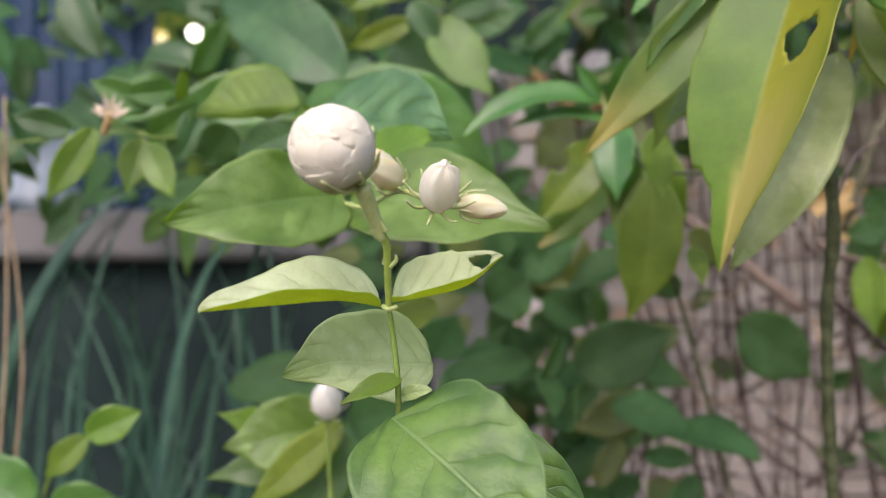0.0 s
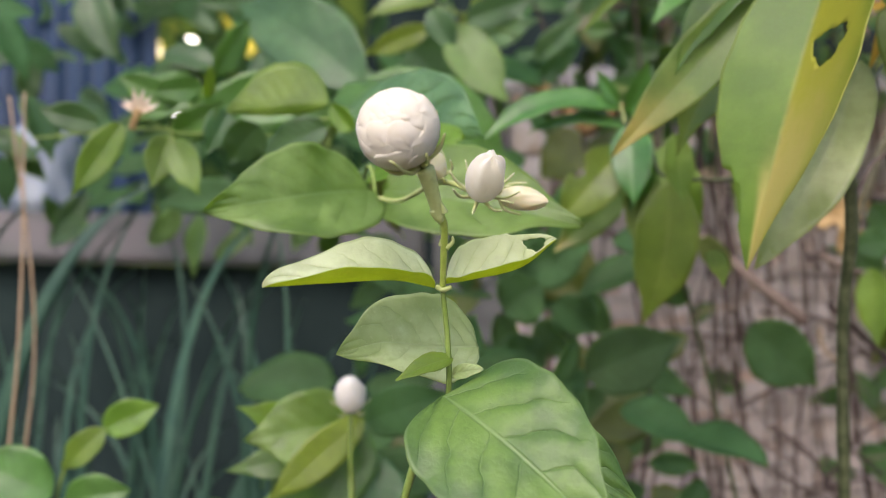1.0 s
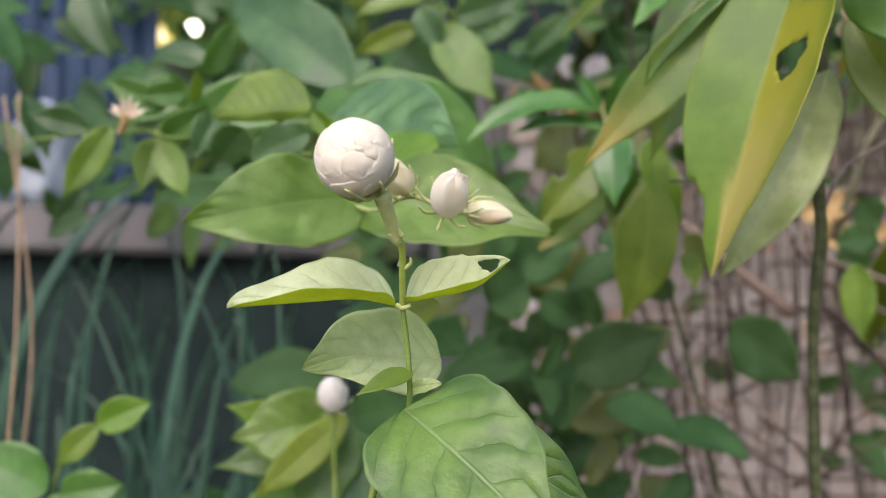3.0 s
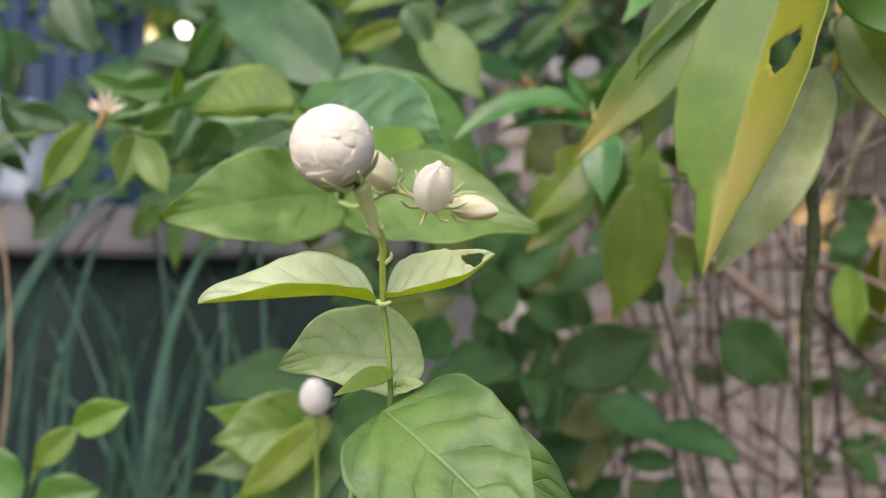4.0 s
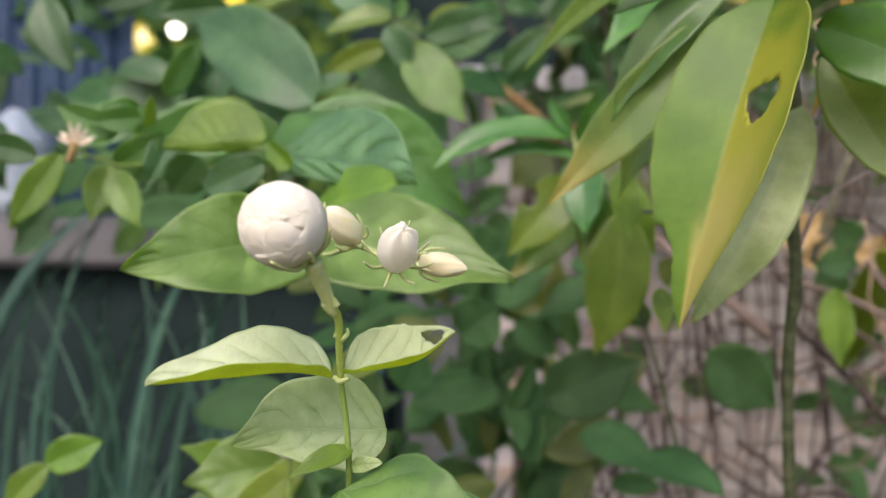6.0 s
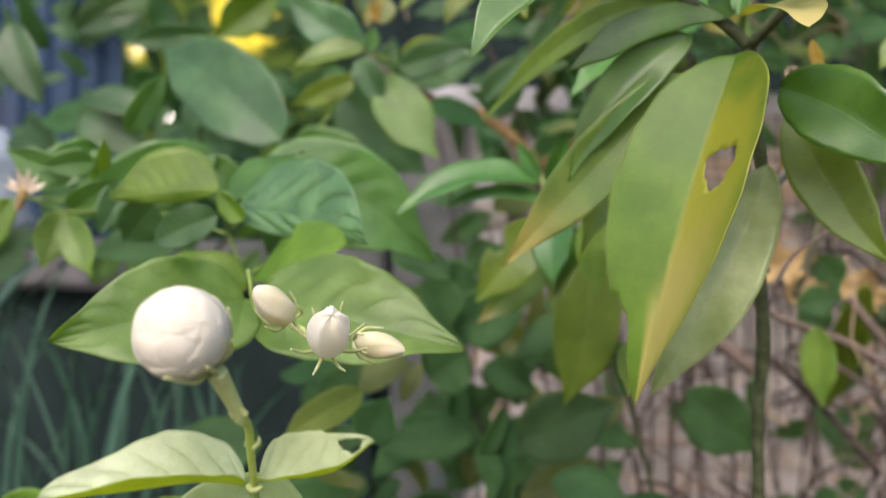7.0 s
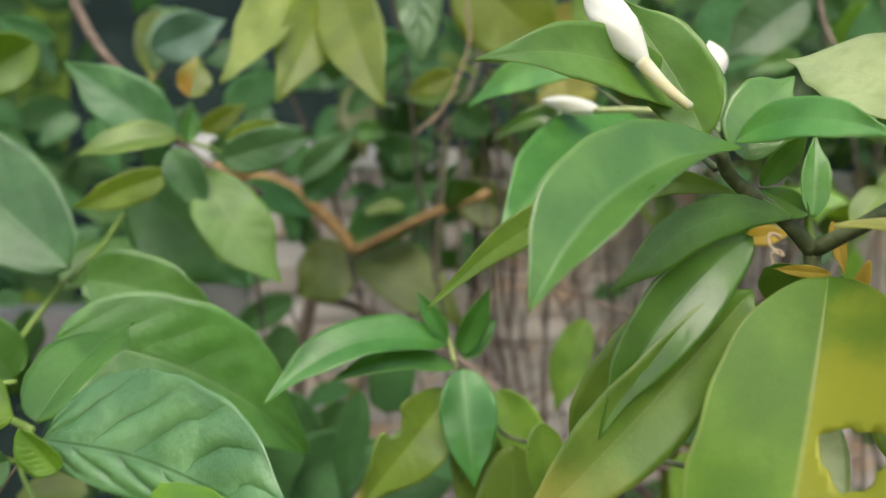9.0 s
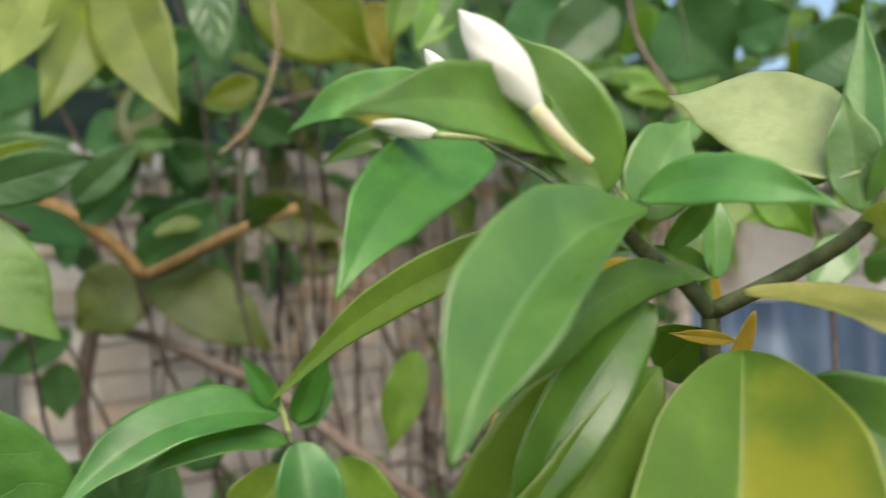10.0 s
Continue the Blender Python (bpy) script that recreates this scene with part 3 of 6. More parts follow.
def build_sack():
    """A slumped plastic sack with creases, tied at the top."""
    at = Vector((-0.90, 1.84, 0.885))
    nv, nu, verts, faces = 22, 36, [], []
    for i in range(nv + 1):
        v = i / nv
        r = 0.088 * min(1, 0.62 + 3.2 * v) * (1 - 0.30 * v - 0.62 * max(0, v - 0.72) / 0.28 * 0.9)
        for j in range(nu):
            a = 2 * math.pi * j / nu
            d = Vector((math.cos(a), math.sin(a) * 0.8, 0))
            crease = 1 + 0.16 * noise.noise(Vector((d.x * 2.2, d.y * 2.2, v * 4))) + 0.06 * abs(math.sin(a * 5 + v * 3)) * (0.4 + v)
            verts.append(d * (r * crease) + Vector((0.012 * v, 0, 0.235 * v + 0.008 * noise.noise(d * 3))))
    for i in range(nv):
        for j in range(nu):
            p, q = i * nu + j, i * nu + (j + 1) % nu
            faces.append((p, q, q + nu, p + nu))
    faces.append(tuple(reversed(range(nu))))
    faces.append(tuple(range(nv * nu, (nv + 1) * nu)))
    sack = thing("plastic_sack", tuple(at), "crumpled pale blue plastic sack standing on the concrete ledge", "sack")
    link_mesh("body", verts, faces, SACK, sack, tuple(at))
    tube("tie", sack, [tuple(at + Vector((0.012 + 0.030 * math.cos(k * 0.9), 0.024 * math.sin(k * 0.9), 0.205))) for k in range(8)], 0.003, 0.003, STRAW, 4, 6)


build_sack()


def build_backdrop():
    m, nt, _ = nodes_of("far_glowing_foliage")
    tc = nt.nodes.new("ShaderNodeTexCoord")
    a = noise_fac(nt, 1.1, 4.0, tc.outputs["Object"], 0.7)
    b = noise_fac(nt, 4.5, 4.0, tc.outputs["Object"], 0.7)
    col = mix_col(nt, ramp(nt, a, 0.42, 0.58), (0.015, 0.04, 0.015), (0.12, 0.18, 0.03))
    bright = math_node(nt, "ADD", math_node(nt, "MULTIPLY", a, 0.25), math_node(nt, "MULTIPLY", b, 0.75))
    # sunlit leaf patches, painted on as yellow and white glow
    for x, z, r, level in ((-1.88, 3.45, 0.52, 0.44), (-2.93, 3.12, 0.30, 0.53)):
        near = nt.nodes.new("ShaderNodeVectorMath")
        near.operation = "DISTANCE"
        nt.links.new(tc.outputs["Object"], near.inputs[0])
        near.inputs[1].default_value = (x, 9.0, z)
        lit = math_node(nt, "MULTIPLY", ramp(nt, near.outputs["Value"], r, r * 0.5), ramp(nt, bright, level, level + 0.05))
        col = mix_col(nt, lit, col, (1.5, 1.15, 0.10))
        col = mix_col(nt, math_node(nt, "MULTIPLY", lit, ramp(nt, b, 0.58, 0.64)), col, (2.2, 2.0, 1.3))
    # gaps of bright sky, painted as small glowing discs
    sky_discs = ((-2.692, 3.162, 0.070), (-2.746, 2.356, 0.070))
    for x, z, r in sky_discs:
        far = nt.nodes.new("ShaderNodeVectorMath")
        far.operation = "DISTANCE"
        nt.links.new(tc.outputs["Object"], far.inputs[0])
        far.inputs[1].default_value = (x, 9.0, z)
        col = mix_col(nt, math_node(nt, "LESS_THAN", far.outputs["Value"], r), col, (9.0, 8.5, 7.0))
    # the whole backdrop glows by itself, no lamp reaches it
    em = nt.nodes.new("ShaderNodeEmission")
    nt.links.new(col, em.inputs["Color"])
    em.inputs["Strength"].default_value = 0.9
    out = nt.nodes.new("ShaderNodeOutputMaterial")
    nt.links.new(em.outputs[0], out.inputs[0])
    tagged(link_mesh("backdrop", [(-9, 9, -0.5), (9, 9, -0.5), (9, 9, 7), (-9, 9, 7)], [(0, 1, 2, 3)], m), "flat glowing backdrop painted as sunlit trees in the far distance", "backdrop", kind="structure")


build_backdrop()

# ---- flowers ----
def petal_cap(radius, angle, bulge, thick, seed, nv=8, nu=10, pointed=0.05, lift=0.0):
    """A cupped petal: a swelling patch of a ball round +z, whose rim turns under its neighbours."""
    rnd = random.Random(seed)
    verts, k = [], nu
    ph = rnd.uniform(0, 6)
    for side in (0, 1):
        for i in range(nv + 1):
            t = i / nv
            for j in range(k):
                a = 2 * math.pi * j / k
                wob = 1 + 0.12 * math.sin(2 * a + ph) + 0.05 * math.sin(3 * a + ph * 2) + 0.03 * math.sin(7 * a + ph)
                th = angle * t * wob * (1 + pointed * max(0, math.cos(a)) ** 4)
                lump = 0.020 * radius * math.sin(3 * a + ph) * t + 0.008 * radius * math.sin(5 * t + 4 * a + ph)
                r = radius + bulge * (1 - t ** 5) + lift * radius * t * math.cos(a) + lump * (bulge > 0) - (thick if side else 0)
                verts.append(Vector((r * math.sin(th) * math.cos(a), r * math.sin(th) * math.sin(a), r * math.cos(th))))
    faces = []
    m = (nv + 1) * k
    for i in range(nv):
        for j in range(k):
            a, b = i * k + j, i * k + (j + 1) % k
            faces.append((a, a + k, b + k, b))
            faces.append((m + a, m + b, m + b + k, m + a + k))
    for j in range(k):
        a, b = nv * k + j, nv * k + (j + 1) % k
        faces.append((a, m + a, m + b, b))
    return verts, faces


def flower_ball(plant, centre, radius, axis):
    """A double jasmine flower: overlapping cupped petals in rings from the stalk to the crown."""
    flower = new("flower")
    flower.parent = plant
    flower.location = Vector(centre) - WORLD_OF[plant.name]
    WORLD_OF[flower.name] = Vector(centre)
    tagged(flower, "round cream-white double jasmine flower, still tightly folded")
    up = Vector(axis).normalized()
    q0 = up.to_track_quat("Z", "Y").to_matrix()
    core, cf = petal_cap(radius * 0.95, math.pi * 0.86, 0, 0.0003, 1, 12, 20, 0)
    link_mesh("heart", core, cf, PETAL, flower, centre)
    seed = 5
    for ring, (polar, count, r, ang) in enumerate(((0, 1, 0.925, 0.27), (21, 4, 0.93, 0.36), (45, 6, 0.94, 0.42), (71, 7, 0.95, 0.48), (98, 7, 0.955, 0.54), (126, 6, 0.955, 0.58), (150, 5, 0.94, 0.56))):
        for i in range(count):
            seed += 1
            rnd = random.Random(seed)
            az = 360 / count * i + ring * 31 + rnd.uniform(-12, 12)
            po = polar + rnd.uniform(-7, 7)
            verts, faces = petal_cap(radius * (r + 0.010 * (i % 3) - 0.010), ang * rnd.uniform(0.85, 1.2), radius * rnd.uniform(0.012, 0.030), 0.00025, seed, 14, 36, 0.14, rnd.uniform(0.009, 0.026))
            turn = q0 @ Euler((0, radians(po), radians(az)), "XYZ").to_matrix() @ Euler((0, 0, radians(rnd.uniform(-40, 40) + 180))).to_matrix()
            tiltm = turn @ Euler((radians(rnd.uniform(-2, 2)), radians(rnd.uniform(-3.5, -1)), 0)).to_matrix()
            link_mesh("petal", [tiltm @ v for v in verts], faces, PETAL, flower, centre)
    for i in range(8):
        a = 2 * math.pi * i / 8 + 0.3
        out = q0 @ Vector((math.cos(a), math.sin(a), 0))
        root = Vector(centre) - up * radius * 1.05 + out * radius * 0.18
        mid = Vector(centre) - up * radius * 0.84 + out * radius * 0.66
        spread = 1.00 + 0.07 * math.sin(i * 2.3)
        end = Vector(centre) - up * radius * (0.28 + 0.22 * math.cos(i * 1.7)) + out * radius * spread
        tube("sepal", flower, [tuple(root), tuple(mid), tuple(end)], 0.0013, 0.0004, SEPAL, 5, 6)
    return flower


def bud(plant, base, tip, width, mat, sepals=6, name="bud", label="", reach=0.75, sepal_mat=None, blunt=0.6, twist=0.5, splay=0.25, skew=0.8, crown=0.0):
    """A folded bud from its base to its tip, with spiral petal folds and thin sepals round the base."""
    b, t = Vector(base), Vector(tip)
    ax = t - b
    length = ax.length
    ax.normalize()
    q = ax.to_track_quat("Z", "Y").to_matrix()
    nv, nu = 20, 40
    verts, faces = [], []
    for i in range(nv + 1):
        s = i / nv
        r = width / 2 * (max(0, math.sin(math.pi * min(1, s ** skew * 0.96 + 0.04))) ** blunt)
        for j in range(nu):
            a = 2 * math.pi * j / nu
            lap = (5 * a / (2 * math.pi) + twist * 2.2 * s) % 1
            fold = 0.93 + (0.19 * lap ** 1.5 - 0.05 * max(0, lap - 0.9) * 10) * min(1, 1.6 * s)
            lobe = crown * math.cos(5 * (a + twist * 2.76 * s)) * s ** 3
            verts.append(q @ Vector((r * (fold + lobe) * math.cos(a), r * (fold + lobe) * math.sin(a), length * s * (1 + 0.3 * lobe))))
    for i in range(nv):
        for j in range(nu):
            a, c = i * nu + j, i * nu + (j + 1) % nu
            faces.append((a, c, c + nu, a + nu))
    faces.append(tuple(reversed(range(nu))))
    faces.append(tuple(range(nv * nu, (nv + 1) * nu)))
    ob = link_mesh(name, verts, faces, mat, plant, base, label=label)
    for i in range(sepals):
        a = 2 * math.pi * i / sepals + 0.4
        out = q @ Vector((math.cos(a), math.sin(a), 0))
        r = width / 2
        rr = reach * (0.85 + 0.3 * math.sin(i * 2.1))
        tube("sepal", ob, [tuple(b + out * r * 0.15), tuple(b + ax * length * 0.22 * rr + out * r * (0.98 + splay * 0.3)), tuple(b + ax * length * rr * 0.75 + out * r * (1.08 + splay))], 0.0010, 0.0004, sepal_mat or SEPAL, 4, 6)
    return ob


# ---- the jasmine sprig in front, with the open flower ----
plant = thing("jasmine_plant", (-0.052, 0.340, 0.0), "young jasmine sprig with pale leaves and one round white flower", "plant", "jasmine plants")
tube("lower_stem", plant, [(-0.052, 0.340, 0.371), (-0.042, 0.335, 0.616), (-0.031, 0.315, 0.702), (-0.019, 0.302, 0.729), (-0.016, 0.300, 0.737)], 0.0020, 0.0013, STEM)
tube("stem", plant, [(-0.016, 0.300, 0.737), (-0.016, 0.298, 0.750), (-0.017, 0.296, 0.764), (-0.019, 0.293, 0.780)], 0.0012, 0.0010, STEM)
tube("flower_stalk", plant, [(-0.019, 0.293, 0.780), (-0.019, 0.286, 0.792), (-0.019, 0.281, 0.802), (-0.021, 0.277, 0.807)], 0.0012, 0.0015, FRESH_STEM)
tube("flower_neck", plant, [(-0.021, 0.278, 0.805), (-0.022, 0.276, 0.809), (-0.024, 0.272, 0.815), (-0.026, 0.268, 0.821)], 0.0018, 0.0031, PALE_STEM, knots=0.03, n=8, sides=14)
tube("node", plant, [(-0.020, 0.278, 0.804), (-0.022, 0.277, 0.806), (-0.023, 0.276, 0.808)], 0.0013, 0.0016, PALE_STEM, n=3)
tube("bract", plant, [(-0.019, 0.276, 0.807), (-0.020, 0.275, 0.809), (-0.021, 0.274, 0.811)], 0.0012, 0.0005, PALE_STEM)
tube("bract", plant, [(-0.018, 0.284, 0.795), (-0.016, 0.283, 0.797), (-0.016, 0.282, 0.799)], 0.0010, 0.0004, PALE_STEM)
tube("bract", plant, [(-0.020, 0.284, 0.796), (-0.020, 0.283, 0.798)], 0.0010, 0.0004, PALE_STEM)
tube("node", plant, [(-0.021, 0.292, 0.781), (-0.019, 0.290, 0.780), (-0.016, 0.291, 0.781)], 0.0010, 0.0009, PALE_STEM, n=4)
leaf(plant, (-0.022, 0.293, 0.781), (-0.0805, 0.274, 0.7805), 0.031, (0.05, -0.22, 0.975), JAS_PALE, mid=[(-0.036, 0.287, 0.7835), (-0.055, 0.280, 0.7825)], fold=(48, 47), sides=(0.5, 1.02), wave=0.022, quilt=0.010, shape='egg', nv=64, nu=26, under=PALE_UNDER)
leaf(plant, (-0.018, 0.293, 0.7825), (0.020, 0.279, 0.799), 0.026, (-0.36, -0.30, 0.88), JAS_PALE, mid=[(-0.008, 0.288, 0.7845), (0.008, 0.282, 0.789)], fold=(52, 46), sides=(1.02, 0.46), shape='egg', wave=0.022, quilt=0.010, nv=60, nu=40, bite=[(0.86, -0.5, 0.075, 0.33)], under=PALE_UNDER)
leaf(plant, (-0.004, 0.322, 0.757), (-0.0575, 0.298, 0.7555), 0.038, (0.361, -0.751, 0.552), JAS_PALE_B, mid=[(-0.020, 0.318, 0.757), (-0.040, 0.308, 0.7595)], fold=(10, 16), sides=(0.85, 1.1), shape='heart', wave=0.03, quilt=0.008, nv=50, nu=22)
leaf(plant, (-0.015, 0.297, 0.755), (-0.035, 0.285, 0.748), 0.008, (0.219, -0.733, 0.644), JAS_LIME, arch=0.08, fold=20, shape='ovate')
leaf(plant, (-0.015, 0.297, 0.749), (-0.004, 0.290, 0.752), 0.006, (-0.603, -0.726, 0.331), JAS_PALE_B, arch=0.05, fold=20, shape='round')
leaf(plant, (-0.018, 0.291, 0.742), (0.034, 0.248, 0.704), 0.056, (-0.181, -0.752, 0.634), JAS_B, arch=0.09, fold=9, shape='heart', nv=84, nu=34, wave=0.04, quilt=0.013, sides=(1.0, 1.06))
leaf(plant, (0.003, 0.315, 0.732), (0.059, 0.310, 0.698), 0.032, (0.116, -0.936, 0.332), JAS_B, arch=0.02, fold=8, petiole=(-0.015, 0.303, 0.732))
flower_ball(plant, (-0.035, 0.262, 0.833), 0.0139, (-0.482, -0.570, 0.665))

# ---- the jasmine sprig behind it, with three buds ----
plant = thing("jasmine_plant", (-0.089, 0.557, 0.0), "leafy jasmine sprig with three closed white and cream buds", "plant", "jasmine plants")
tube("stem", plant, [(-0.089, 0.557, 0.890), (-0.098, 0.595, 0.869), (-0.074, 0.537, 0.841), (-0.061, 0.479, 0.847), (-0.056, 0.470, 0.828)], 0.0013, 0.0012, STEM)
tube("bud_stalk", plant, [(-0.056, 0.470, 0.828), (-0.041, 0.432, 0.823), (-0.024, 0.382, 0.827), (-0.015, 0.363, 0.826), (-0.007, 0.356, 0.822)], 0.0011, 0.0013, PALE_STEM)
leaf(plant, (-0.060, 0.470, 0.832), (-0.139, 0.412, 0.814), 0.059, (0.516, -0.801, 0.302), JAS_LIME_B, arch=0.06, fold=(28, 6), wave=0.05, quilt=0.012, nv=40, nu=20, shape='heart')
leaf(plant, (-0.052, 0.470, 0.832), (0.056, 0.426, 0.811), 0.060, (-0.299, -0.893, 0.338), JAS_LIME_B, arch=0.06, fold=(6, 28), wave=0.05, quilt=0.012, nv=40, nu=20, shape='heart')
leaf(plant, (-0.067, 0.544, 0.847), (-0.006, 0.467, 0.864), 0.041, (-0.742, -0.493, 0.454), JAS_LIME, arch=0.04, fold=(4, 20), shape='egg', nv=36, nu=16, petiole=(-0.071, 0.545, 0.846))
leaf(plant, (-0.071, 0.535, 0.839), (-0.123, 0.516, 0.846), 0.032, (0.359, -0.731, 0.581), JAS_LIME, arch=0.05, fold=8, shape='round')
leaf(plant, (-0.0844, 0.5557, 0.886), (0.0052, 0.464, 0.8626), 0.07, (-0.104, -0.922, 0.374), JAS_GLOSS, mid=[(-0.0494, 0.5266, 0.8823), (-0.0187, 0.4914, 0.8738)], fold=(16, -22), sides=(1.0, 0.4), shape='heart', wave=0.03, quilt=0.018, nv=70, nu=30)
leaf(plant, (-0.094, 0.545, 0.898), (-0.163, 0.549, 0.889), 0.041, (-0.096, -0.951, 0.294), JAS_LIME, arch=0.06, fold=(-30, 12), sides=(0.4, 1.3), wave=0.02, shape='heart', nv=34)
leaf(plant, (-0.077, 0.537, 0.8767), (-0.091, 0.5354, 0.8945), 0.017, (-0.412, -0.909, 0.067), JAS_LIME, fold=(20, 30), shape='round', wave=0.02)
leaf(plant, (-0.095, 0.545, 0.881), (-0.138, 0.558, 0.863), 0.026, (-0.272, -0.961, -0.053), JAS_DULL, arch=0.03, fold=10, shape='round')
leaf(plant, (-0.088, 0.565, 0.892), (-0.051, 0.614, 0.930), 0.039, (-0.519, -0.716, 0.466), JAS, arch=0.08, fold=12, nv=30)
leaf(plant, (-0.089, 0.644, 0.921), (0.043, 0.651, 0.852), 0.076, (0.115, -0.986, 0.124), JAS, arch=0.06, curl=-0.09, fold=9, shape='ovate', nv=40, nu=18)
leaf(plant, (-0.157, 0.629, 0.893), (-0.210, 0.632, 0.890), 0.035, (-0.066, -0.990, 0.123), JAS_DULL, fold=8)
leaf(plant, (-0.151, 0.598, 0.890), (-0.176, 0.611, 0.863), 0.032, (-0.010, -0.914, -0.406), JAS_DULL, fold=8)
leaf(plant, (-0.079, 0.564, 0.881), (-0.048, 0.563, 0.880), 0.018, (-0.020, -0.864, 0.503), JAS_GLOSS, arch=0.05)
leaf(plant, (-0.210, 0.652, 0.894), (-0.127, 0.666, 0.935), 0.054, (0.215, -0.971, -0.103), JAS, arch=0.05, fold=8, shape='round')
leaf(plant, (-0.1102, 0.6697, 0.898), (-0.1515, 0.6746, 0.9276), 0.034, (-0.211, -0.94, 0.268), JAS, mid=[(-0.1264, 0.6674, 0.9189)], fold=10, shape='heart')
tube("stem", plant, [(-0.098, 0.595, 0.869), (-0.141, 0.608, 0.883), (-0.202, 0.651, 0.890), (-0.264, 0.675, 0.897), (-0.366, 0.711, 0.893)], 0.0013, 0.0010, STEM)
tube("dead_stalk", plant, [(-0.098, 0.595, 0.869), (-0.106, 0.593, 0.856), (-0.116, 0.596, 0.846)], 0.0007, 0.0006, TWIG)
leaf(plant, (-0.222, 0.681, 0.939), (-0.263, 0.665, 0.901), 0.034, (0.307, -0.948, 0.088), JAS, arch=0.06, fold=22, wave=0.05)
leaf(plant, (-0.224, 0.673, 0.893), (-0.220, 0.681, 0.940), 0.023, (0.887, -0.461, -0.005), JAS_LIME, arch=0.05, fold=25, wave=0.05)
bud(plant, (-0.020, 0.366, 0.829), (-0.032, 0.352, 0.843), 0.0133, BUD_CREAM, 6, "bud", "closed cream-yellow bud", 0.45, blunt=0.55)
bud(plant, (-0.003, 0.351, 0.820), (0.001, 0.329, 0.834), 0.0166, PETAL, 8, "bud", "plump white bud ringed by thin sepals", 0.5, blunt=0.42, splay=0.8, twist=0.4, crown=0.11)
bud(plant, (0.007, 0.366, 0.821), (0.028, 0.358, 0.818), 0.0111, BUD_CREAM, 6, "bud", "slim cream-white bud", 0.6, blunt=0.6)

# ---- jasmine with a spent flower ----
plant = thing("jasmine_plant", (-0.104, 0.631, 0.0), "blurred jasmine sprig with one spent star-shaped flower", "plant", "jasmine plants")
tube("stem", plant, [(-0.104, 0.631, 0.901), (-0.156, 0.632, 0.896), (-0.210, 0.613, 0.884), (-0.236, 0.593, 0.893)], 0.0014, 0.0010, STEM)
leaf(plant, (-0.224, 0.623, 0.885), (-0.233, 0.613, 0.843), 0.025, (0.397, -0.908, 0.136), JAS_LIME, arch=0.05, fold=12)
leaf(plant, (-0.222, 0.623, 0.881), (-0.197, 0.612, 0.838), 0.025, (-0.036, -0.976, 0.217), JAS_LIME, arch=0.05, fold=12)
leaf(plant, (-0.220, 0.623, 0.883), (-0.181, 0.612, 0.909), 0.025, (0.003, -0.927, -0.375), JAS, arch=0.05, fold=12)
leaf(plant, (-0.261, 0.624, 0.893), (-0.293, 0.614, 0.836), 0.025, (0.406, -0.910, -0.083), JAS_LIME, arch=0.05, fold=12)
leaf(plant, (-0.197, 0.622, 0.913), (-0.192, 0.612, 0.937), 0.012, (0.804, -0.469, -0.365), JAS_LIME, arch=0.05, fold=12)
leaf(plant, (-0.218, 0.623, 0.908), (-0.261, 0.614, 0.927), 0.025, (0.170, -0.981, -0.093), JAS, arch=0.05, fold=12)
leaf(plant, (-0.278, 0.624, 0.892), (-0.320, 0.615, 0.901), 0.023, (0.197, -0.976, -0.092), JAS_DULL, arch=0.05, fold=12)
leaf(plant, (-0.120, 0.621, 0.914), (-0.175, 0.612, 0.897), 0.032, (0.109, -0.980, 0.166), JAS, arch=0.05, fold=12)
leaf(plant, (-0.201, 0.623, 0.921), (-0.236, 0.613, 0.915), 0.021, (0.291, -0.940, -0.180), JAS, arch=0.05, fold=12)
leaf(plant, (-0.178, 0.622, 0.905), (-0.193, 0.612, 0.869), 0.025, (0.384, -0.919, 0.084), JAS_DULL, arch=0.05, fold=12)
spent = new("spent_flower")
spent.parent = plant
spent.location = Vector((-0.237, 0.594, 0.900)) - WORLD_OF[plant.name]
WORLD_OF[spent.name] = Vector((-0.237, 0.594, 0.900))
tagged(spent, "withered cream flower with a brownish throat")
for i in range(11):
    a = radians(8 + 152 * i / 10)
    d = Vector((math.cos(a) * 0.9, -0.45 + 0.5 * (i % 2), math.sin(a)))
    o = Vector((-0.237, 0.594, 0.896))
    leaf(spent, tuple(o + d * 0.001), tuple(o + d * (0.014 + 0.004 * math.sin(i * 2.2))), 0.0040, (0.1, -1, 0.25), SPENT, fold=20, shape="lance", nv=8, nu=4, name="petal")
tube("throat", spent, [(-0.243, 0.596, 0.884), (-0.240, 0.595, 0.891), (-0.237, 0.594, 0.898)], 0.0022, 0.0040, DRY_LEAF, 4, 8, label="shrivelled brown throat")

# ---- climbing vine on a grey branch ----
plant = thing("vine", (-0.124, 0.871, 0.0), "climbing vine with broad green leaves on a grey branch", "vine", "climbing vines")
tube("branch", plant, [(-0.124, 0.871, 1.221), (-0.087, 0.858, 1.134), (-0.047, 0.854, 1.088), (-0.010, 0.850, 1.044), (0.043, 0.863, 1.019)], 0.0042, 0.0030, TWIG)
tube("stem", plant, [(-0.070, 0.841, 1.067), (-0.030, 0.838, 1.058), (0.013, 0.855, 1.050), (0.065, 0.900, 1.045)], 0.0016, 0.0012, STEM)
tube("stem", plant, [(-0.093, 0.784, 0.949), (-0.077, 0.832, 0.972), (-0.062, 0.869, 1.000)], 0.0024, 0.0020, STEM)
tube("stem", plant, [(-0.097, 0.793, 0.949), (-0.121, 0.789, 0.912), (-0.144, 0.785, 0.874), (-0.089, 0.557, 0.890)], 0.0022, 0.0018, STEM)
